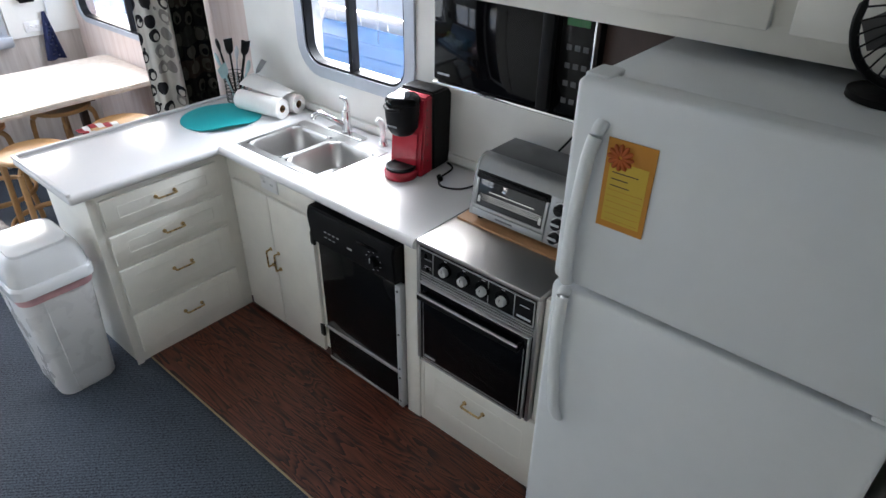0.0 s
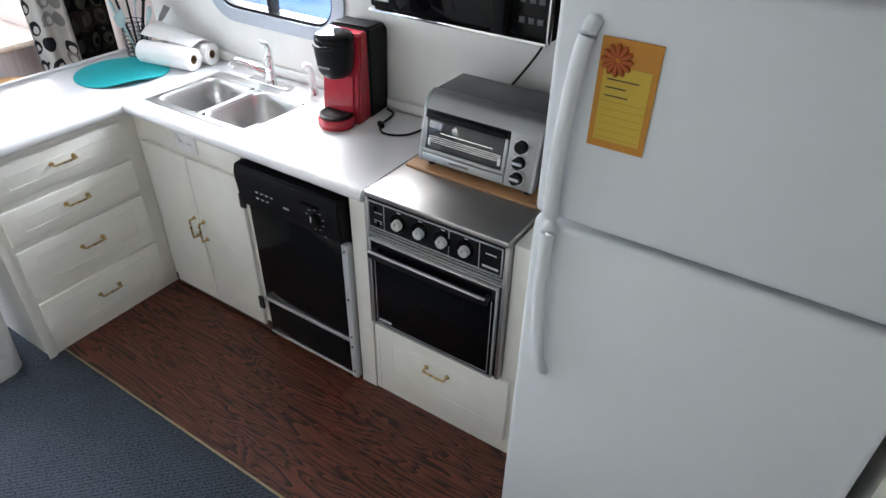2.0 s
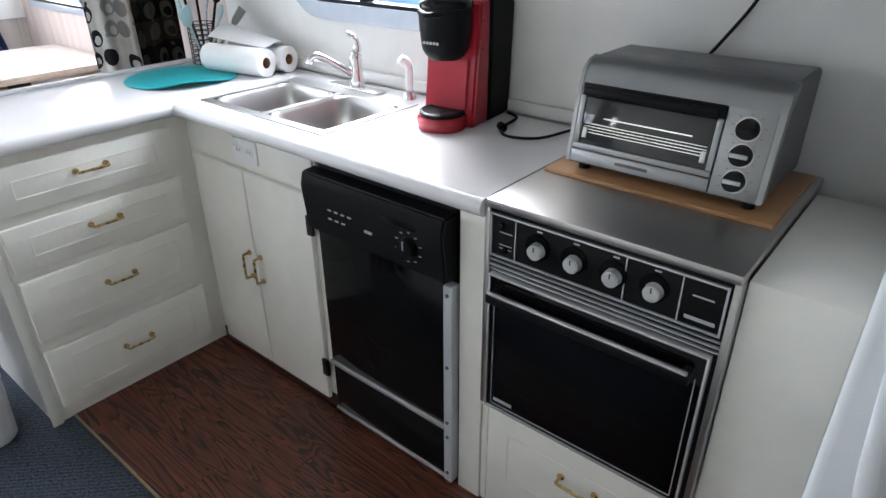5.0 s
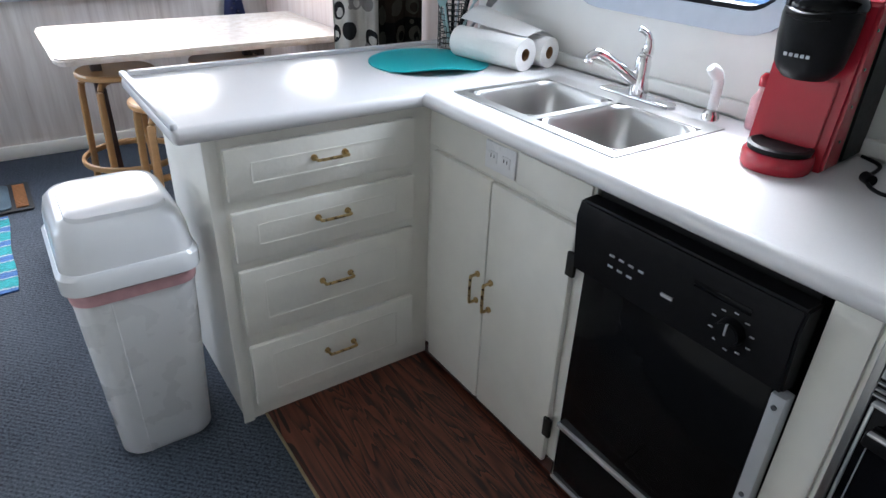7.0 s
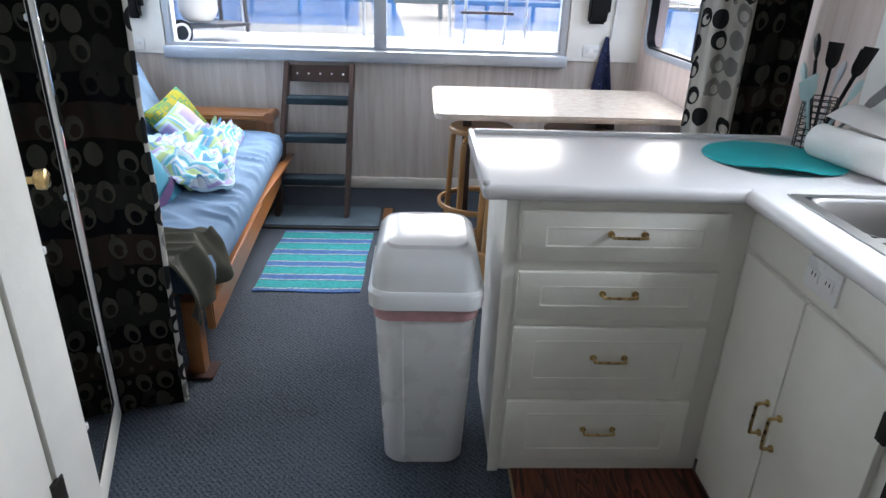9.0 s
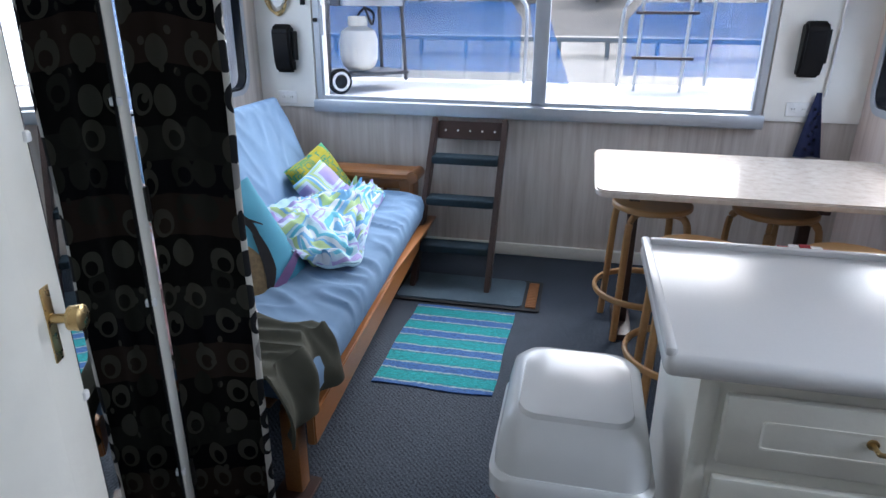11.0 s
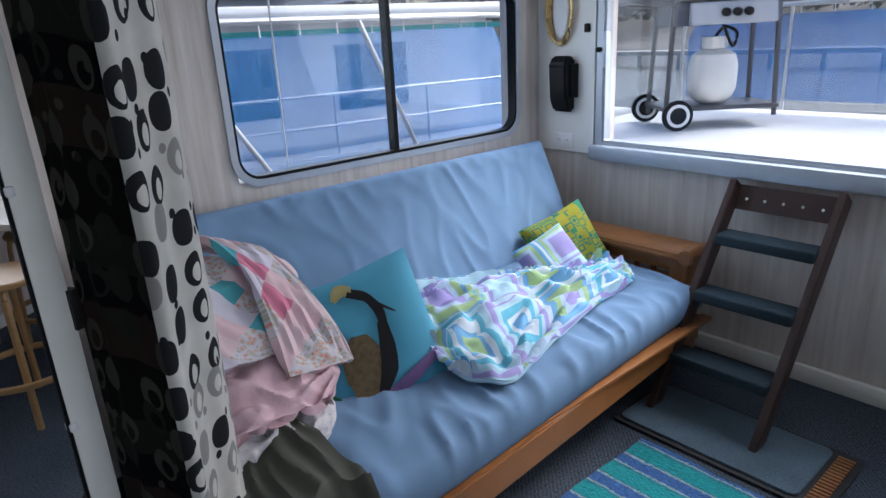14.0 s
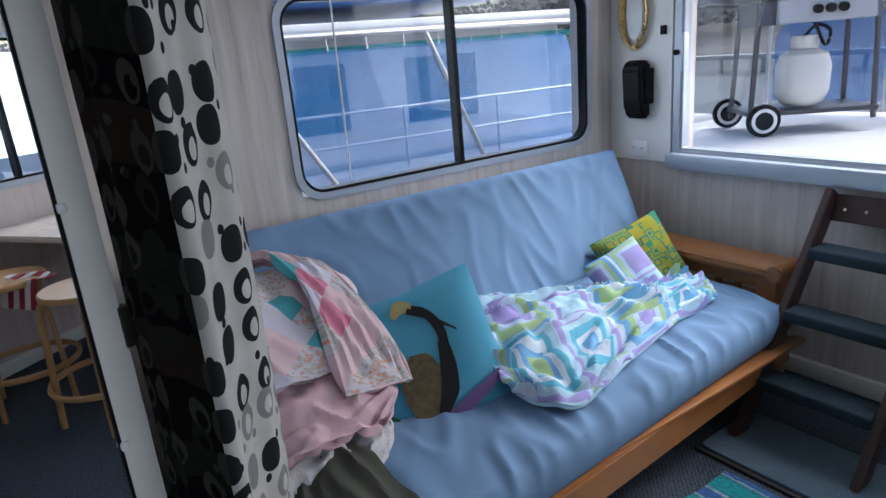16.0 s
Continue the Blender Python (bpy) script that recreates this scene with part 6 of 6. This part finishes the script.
def curtain(name, label, line, folds, amp, z0, z1, cuts, wide=0.45):
    """Cloth hung along a plan line; cuts give (from, to, material) along its length."""
    L = smooth_line([(p[0], p[1], 0) for p in line], 8)
    c = thing(name, label, "curtain")

    def along(s):
        f = s * (len(L) - 1)
        k = min(int(f), len(L) - 2)
        p = L[k].lerp(L[k + 1], f - k)
        d = (L[k + 1] - L[k]).normalized()
        return p, Vector((-d.y, d.x, 0))
    for s0, s1, material in cuts:
        def fn(u, v):
            s = s0 + (s1 - s0) * u
            p, n = along(s)
            h = z0 + (z1 - z0) * v
            sway = amp * (1.15 - 0.3 * v) * (math.sin(2 * math.pi * folds * s + 0.6 * math.sin(3 * v)) + 0.35 * math.sin(4.4 * math.pi * folds * s + 1.0))
            q = p + n * (sway + 0.006 * noise.noise((s * 5, v * 6, 4)))
            return (q.x, q.y, h + 0.012 * math.sin(9 * s))
        part("cloth", sheet(44, 40, fn, 0.003, lambda u, v: ((s0 + (s1 - s0) * u) * wide, v * (z1 - z0))), material, c)
    return c


curtain("curtain_port", "dark and white ring-print curtain hanging beside the mirror door", [(-1.80, 0.236), (-1.745, 0.262), (-1.69, 0.288), (-1.632, 0.322), (-1.655, 0.365), (-1.705, 0.415), (-1.755, 0.462)], 3.0, 0.007, 0.01, 2.08, [(0.0, 0.50, curtain_dark), (0.50, 1.0, curtain_white)])
curtain("curtain_starboard", "white and dark ring-print curtain at the end of the peninsula", [(0.17, 0.96), (0.29, 0.91), (0.40, 0.88), (0.51, 0.85)], 4.0, 0.018, 0.02, 2.12, [(0.0, 0.46, curtain_white), (0.46, 1.0, curtain_dark)])

# ---- outside ----
deck_white = mat("deck_white", (0.80, 0.80, 0.79), 0.6, var=0.08, scale=12, bump=0.2)
steel_pipe = mat("rail_pipe", (0.62, 0.63, 0.64), 0.3, 0.7)
blue_mesh = mat("blue_mesh", (0.03, 0.20, 0.56), 0.8, var=0.18, scale=25, color2=(0.08, 0.32, 0.70))
_nt = blue_mesh.node_tree
_tr, _mx = _nt.nodes.new("ShaderNodeBsdfTransparent"), _nt.nodes.new("ShaderNodeMixShader")
_mx.inputs[0].default_value = 0.40
_nt.links.new(_tr.outputs[0], _mx.inputs[1])
_nt.links.new(_nt.nodes["Principled BSDF"].outputs[0], _mx.inputs[2])
_nt.links.new(_mx.outputs[0], _nt.nodes["Material Output"].inputs[0])
hull_white = mat("hull_white", (0.70, 0.71, 0.72), 0.4, var=0.06)
hull_blue = mat("hull_blue", (0.03, 0.10, 0.28), 0.35, var=0.1)
glass_dark = mat("boat_glass", (0.02, 0.05, 0.09), 0.1)
bbq_grey = mat("bbq_grey", (0.14, 0.14, 0.15), 0.35, 0.3)
tank_white = mat("tank_white", (0.72, 0.72, 0.68), 0.35)


def make_water():
    m, b = plain("water", 0.12)
    b.inputs["Base Color"].default_value = (0.17, 0.18, 0.175, 1)
    sp, vec = separate(m)
    mp = m.node_tree.nodes.new("ShaderNodeMapping")
    mp.inputs["Scale"].default_value = (0.6, 1.8, 1)
    m.node_tree.links.new(vec, mp.inputs[0])
    n = node(m, "ShaderNodeTexNoise", Scale=1.6, Detail=6)
    m.node_tree.links.new(mp.outputs[0], n.inputs[0])
    bp = node(m, "ShaderNodeBump", Strength=0.9, Distance=0.12)
    m.node_tree.links.new(n.outputs[0], bp.inputs["Height"])
    m.node_tree.links.new(bp.outputs[0], b.inputs["Normal"])
    return m


WZ = -0.6
bm = bmesh.new()
bmesh.ops.create_grid(bm, x_segments=2, y_segments=2, size=1500, matrix=Matrix.Translation((0, 0, WZ)))
structure("water", bm, make_water(), "grey rippled river water", "water")
DZ = 0.70
structure("deck_front", bx(-3.75, 1.3, 2.79, 5.75, DZ - 0.1, DZ, 0.01), deck_white, "white fibreglass foredeck", "deck")
structure("deck_side", bx(-3.70, -2.88, -3.3, 2.78, 0.1, 0.2, 0.01), deck_white, "narrow white side deck", "deck")
structure("hull", bx(-3.7, 1.2, -3.4, 5.7, -0.7, -0.09, 0.05), hull_white, "white hull below the cabin", "hull")


def railing(label, p0, p1, z0, z1, braces=(), base=0.0):
    """A pipe frame with rounded ends and a blue mesh panel laced into it."""
    r = thing("railing", label, "railing")
    a, b = Vector(p0), Vector(p1)
    d = (b - a).normalized()
    L = (b - a).length
    at = lambda s, z: (a.x + d.x * s, a.y + d.y * s, z)
    part("pipe", tube(smooth_line([at(0, base), at(0, z1 - 0.22), at(0.05, z1 - 0.06), at(0.2, z1), at(L * 0.5, z1), at(L - 0.2, z1), at(L - 0.05, z1 - 0.06), at(L, z1 - 0.22), at(L, base)], 5), 0.018, 8), steel_pipe, r)
    part("mesh_panel", prism([(0.05, z0), (L - 0.05, z0), (L - 0.05, z1 - 0.22), (L - 0.16, z1 - 0.07), (0.16, z1 - 0.07), (0.05, z1 - 0.22)], 'y', -0.004, 0.004), blue_mesh, r).matrix_basis = Matrix.Translation((a.x, a.y, 0)) @ Matrix.Rotation(math.atan2(d.y, d.x), 4, 'Z')
    n = int(L / 0.22)
    for i in range(1, n):
        p = at(L * i / n, z1 - 0.035)
        part("lacing", tube([(p[0], p[1], z1 + 0.012), (p[0] + 0.01, p[1], z1 - 0.075)], 0.004, 5), steel_pipe, r)
    for s, lean in braces:
        part("brace", tube([at(s, z1), (a.x + d.x * (s + lean), a.y + d.y * (s + lean) + 0.0, base + 0.02)], 0.014, 8), steel_pipe, r)
    return r


railing("blue mesh railing along the side deck", (-3.62, -2.5, 0), (-3.62, 3.36, 0), 0.80, 1.55, ((3.55, 0.85), (4.65, 0.65)), 0.18)
railing("blue mesh railing at the front of the deck", (-3.6, 5.6, 0), (-1.45, 5.6, 0), 0.80, 1.53, ((0.9, 0.0),), DZ)
railing("blue mesh railing at the front of the deck", (-0.55, 5.6, 0), (1.25, 5.6, 0), 0.80, 1.53, ((0.8, 0.0),), DZ)
railing("blue mesh railing along the starboard side", (1.22, -2.5, 0), (1.22, 5.3, 0), 0.62, 1.20, ((3.2, 0.6),), -0.1)
gate = thing("loose_mesh_flap", "loose blue mesh flap hanging at the gate", "mesh")
part("cloth", sheet(8, 12, lambda u, v: (-1.42 + 0.32 * u * (1 - 0.5 * v) + 0.1 * (1 - v), 5.52 - 0.12 * u, 0.72 + 0.72 * v), 0.005), blue_mesh, gate)
bl2 = thing("boat_ladder", "dark metal swim ladder standing on the foredeck", "ladder")
for x in (-0.42, -0.02):
    part("rail", tube([(x, 5.2, DZ), (x + 0.03, 5.25, 1.9)], 0.015, 8), steel_pipe, bl2)
for z in (0.98, 1.36):
    part("rung", bx(-0.46, 0.06, 5.16, 5.25, z, z + 0.025, 0.004), dark_wood, bl2)

# barbecue on the foredeck
bq = thing("barbecue", "grey gas barbecue on wheels with a white gas bottle", "barbecue", pose(-2.90, 4.76, DZ, 0, 0, 48) @ Matrix.Scale(1.08, 4))
for x in (-0.36, 0.36):
    for y in (-0.2, 0.2):
        part("leg", tube([(x, y, 0.07), (x * 0.92, y * 0.9, 0.80)], 0.017, 8), dark_grey, bq)
    part("side_handle", tube(smooth_line([(x * 0.95, -0.2, 0.80), (x * 1.5, -0.2, 0.82), (x * 1.62, -0.1, 0.83), (x * 1.62, 0.15, 0.83), (x * 1.5, 0.2, 0.82), (x * 0.95, 0.2, 0.80)], 5), 0.02, 8), dark_grey, bq)
part("bottom_shelf", bx(-0.38, 0.38, -0.22, 0.22, 0.12, 0.15, 0.006), dark_grey, bq)
part("firebox", prism([(-0.20, 0.80), (0.20, 0.80), (0.24, 0.66), (-0.24, 0.66)], 'x', -0.34, 0.34, 0.01), bbq_grey, bq)
part("lid", prism([(-0.25, 0.81), (0.25, 0.81), (0.25, 0.92), (0.20, 1.03), (0.08, 1.09), (-0.08, 1.09), (-0.20, 1.02), (-0.25, 0.92)], 'x', -0.35, 0.35, 0.02, None, 3), bbq_grey, bq)
cpn = part("control_panel", prism([(-0.24, 0.66), (-0.30, 0.665), (-0.27, 0.79), (-0.24, 0.80)], 'x', -0.26, 0.28, 0.006), grey_light, bq)
for x in (-0.05, 0.02, 0.09):
    part("knob", cyl((x, -0.285, 0.735), (x, -0.315, 0.73), 0.026, n=16), black_plastic, cpn)
part("lid_handle", tube([(-0.12, -0.29, 0.94), (0.14, -0.29, 0.94)], 0.014, 8), grey_light, bq)
for x, y in ((-0.30, -0.26), (-0.36, 0.26)):
    wl = part("wheel", cyl((x, y - 0.02, 0.10), (x, y + 0.02, 0.10), 0.10, n=32, bevel=0.008), black_plastic, bq)
    part("whitewall", ring_prism([(x + 0.075 * math.cos(2 * math.pi * i / 32), 0.10 + 0.075 * math.sin(2 * math.pi * i / 32)) for i in range(32)], [(x + 0.055 * math.cos(2 * math.pi * i / 32), 0.10 + 0.055 * math.sin(2 * math.pi * i / 32)) for i in range(32)], 'y', y - 0.024, y - 0.015), white_plastic, wl)
gb = thing("gas_bottle", "white propane gas bottle standing on the barbecue shelf", "gas bottle", pose(-2.85, 4.68, DZ + 0.177, 0, 0, 40) @ Matrix.Scale(1.08, 4))
part("tank", lathe([(0.09, 0), (0.13, 0.03), (0.155, 0.09), (0.157, 0.24), (0.135, 0.31), (0.06, 0.35)], 32), tank_white, gb)
part("collar", lathe([(0.075, 0.345), (0.08, 0.35), (0.08, 0.42), (0.076, 0.42)], 24), tank_white, gb)
part("valve", cyl((0, 0, 0.34), (0, 0, 0.42), 0.022, n=12), dark_grey, gb)
part("hose", tube(smooth_line([(0.0, 0, 0.42), (0.06, 0, 0.48), (0.13, -0.02, 0.44), (0.10, -0.05, 0.36), (0.02, -0.1, 0.5)], 6), 0.010, 8), black_plastic, gb)

# neighbouring boats
def cruiser(label, m, length, blue=True):
    b = thing("houseboat", label, "boat", m, "moored boats")
    part("hull", prism([(-length / 2, -0.1), (length / 2 - 1.2, -0.1), (length / 2, 0.75), (-length / 2, 0.75)], 'y', -1.5, 1.5, 0.06), hull_blue if blue else hull_white, b)
    part("rub_rail", prism([(-length / 2 - 0.02, 0.72), (length / 2 + 0.04, 0.72), (length / 2 + 0.04, 0.86), (-length / 2 - 0.02, 0.86)], 'y', -1.56, 1.56, 0.02), hull_white, b)
    part("cabin", prism([(-length / 2 + 0.8, 0.86), (length / 2 - 1.6, 0.86), (length / 2 - 2.1, 2.15), (-length / 2 + 0.8, 2.15)], 'y', -1.2, 1.2, 0.08), hull_white, b)
    part("roof", bx(-length / 2 + 0.4, length / 2 - 1.8, -1.45, 1.45, 2.15, 2.27, 0.05), hull_white, b)
    part("awning", bx(-length / 2 + 0.6, length / 2 - 3.0, -1.3, 1.3, 2.42, 2.55, 0.05), hull_blue, b, "blue canvas awning")
    n = int((length - 3.2) / 1.5)
    for s in (-1, 1):
        for i in range(n):
            x = -length / 2 + 1.3 + 1.5 * i
            w = part("window", bx(x, x + 0.85, s * 1.2 - 0.012, s * 1.2 + 0.012, 1.25, 1.9, 0.01), glass_dark, b)
        for k, z in enumerate((1.15, 1.45)):
            part("rail", tube([(-length / 2, s * 1.5, z), (length / 2 - 0.3, s * 1.5, z)], 0.016, 6), steel_pipe, b)
        for i in range(int(length / 1.1)):
            x = -length / 2 + 0.1 + 1.1 * i
            part("stanchion", tube([(x, s * 1.5, 0.86), (x, s * 1.5, 1.45)], 0.014, 6), steel_pipe, b)
            part("fender", tube(smooth_line([(x, s * 1.62, 0.18), (x, s * 1.63, 0.24), (x, s * 1.63, 0.55), (x, s * 1.62, 0.62)], 3), [0.04, 0.08, 0.11, 0.12, 0.12, 0.12, 0.12, 0.10, 0.05, 0.03], 10), tank_white, b)
    part("stripe", bx(-length / 2 + 0.8, length / 2 - 1.9, -1.215, 1.215, 2.0, 2.06), mat("teal_stripe", (0.02, 0.30, 0.30), 0.4), b)
    return b


boat = cruiser("white houseboat with blue hull moored alongside", pose(-7.6, 3.0, WZ + 0.1, 0, 0, 84), 10.0)
cruiser("white houseboat moored off the galley side", pose(4.6, 0.5, WZ + 0.1, 0, 0, 92), 10.0, False)
dock = thing("dock", "grey timber dock along the far bank", "dock")
wood_grey = mat("wood_grey", (0.42, 0.40, 0.36), 0.8, var=0.3)
part("walkway", bx(-22, 16, 29, 30.2, WZ + 0.55, WZ + 0.75, 0.02), wood_grey, dock)
for i in range(18):
    part("post", cyl((-21 + 2.1 * i, 29.1, WZ - 0.5), (-21 + 2.1 * i, 29.1, WZ + 0.62), 0.10, n=10), wood_grey, dock)
# bank and tree greys are lifted to put distance haze into the colour
bank_mat = mat("bank", (0.16, 0.15, 0.135), 0.95, var=0.5, scale=0.6, bump=0.6)
hazed_foliage = mat("hazed_foliage", (0.22, 0.21, 0.19), 0.95, var=0.5, scale=1.2)
bm = bmesh.new()
g = [[bm.verts.new((-120 + 4 * i, 48 + 5 * j, WZ - 0.3 + 0.75 * j + 0.5 * noise.noise((i * 0.5, j, 0)))) for j in range(6)] for i in range(61)]
for i in range(60):
    for j in range(5):
        bm.faces.new((g[i][j], g[i + 1][j], g[i + 1][j + 1], g[i][j + 1]))
structure("bank", bm, bank_mat, "low far river bank, greyed for distance haze", "ground", True)
verts, faces = [], []
rng = random.Random(4)
for i in range(160):
    tx, ty = -110 + 220 * rng.random(), 56 + 14 * rng.random()
    th_ = 3 + 3 * rng.random()
    for k in range(150):
        p = Vector((tx + rng.gauss(0, 1.4), ty + rng.gauss(0, 1.2), WZ + 2.5 + th_ * rng.random() ** 0.7))
        a = Vector((rng.gauss(0, 1), rng.gauss(0, 1), rng.gauss(0, 1))).normalized() * 0.35
        b = a.orthogonal().normalized() * 0.3
        n0 = len(verts)
        verts += [p + a, p + b, p - a, p - b]
        faces.append((n0, n0 + 1, n0 + 2, n0 + 3))
me = bpy.data.meshes.new("far_woods")
me.from_pydata(verts, [], faces)
me.materials.append(hazed_foliage)
tagged(new("far_woods", me), "trees along the far bank, greyed for distance haze", "trees", "", "stuff")
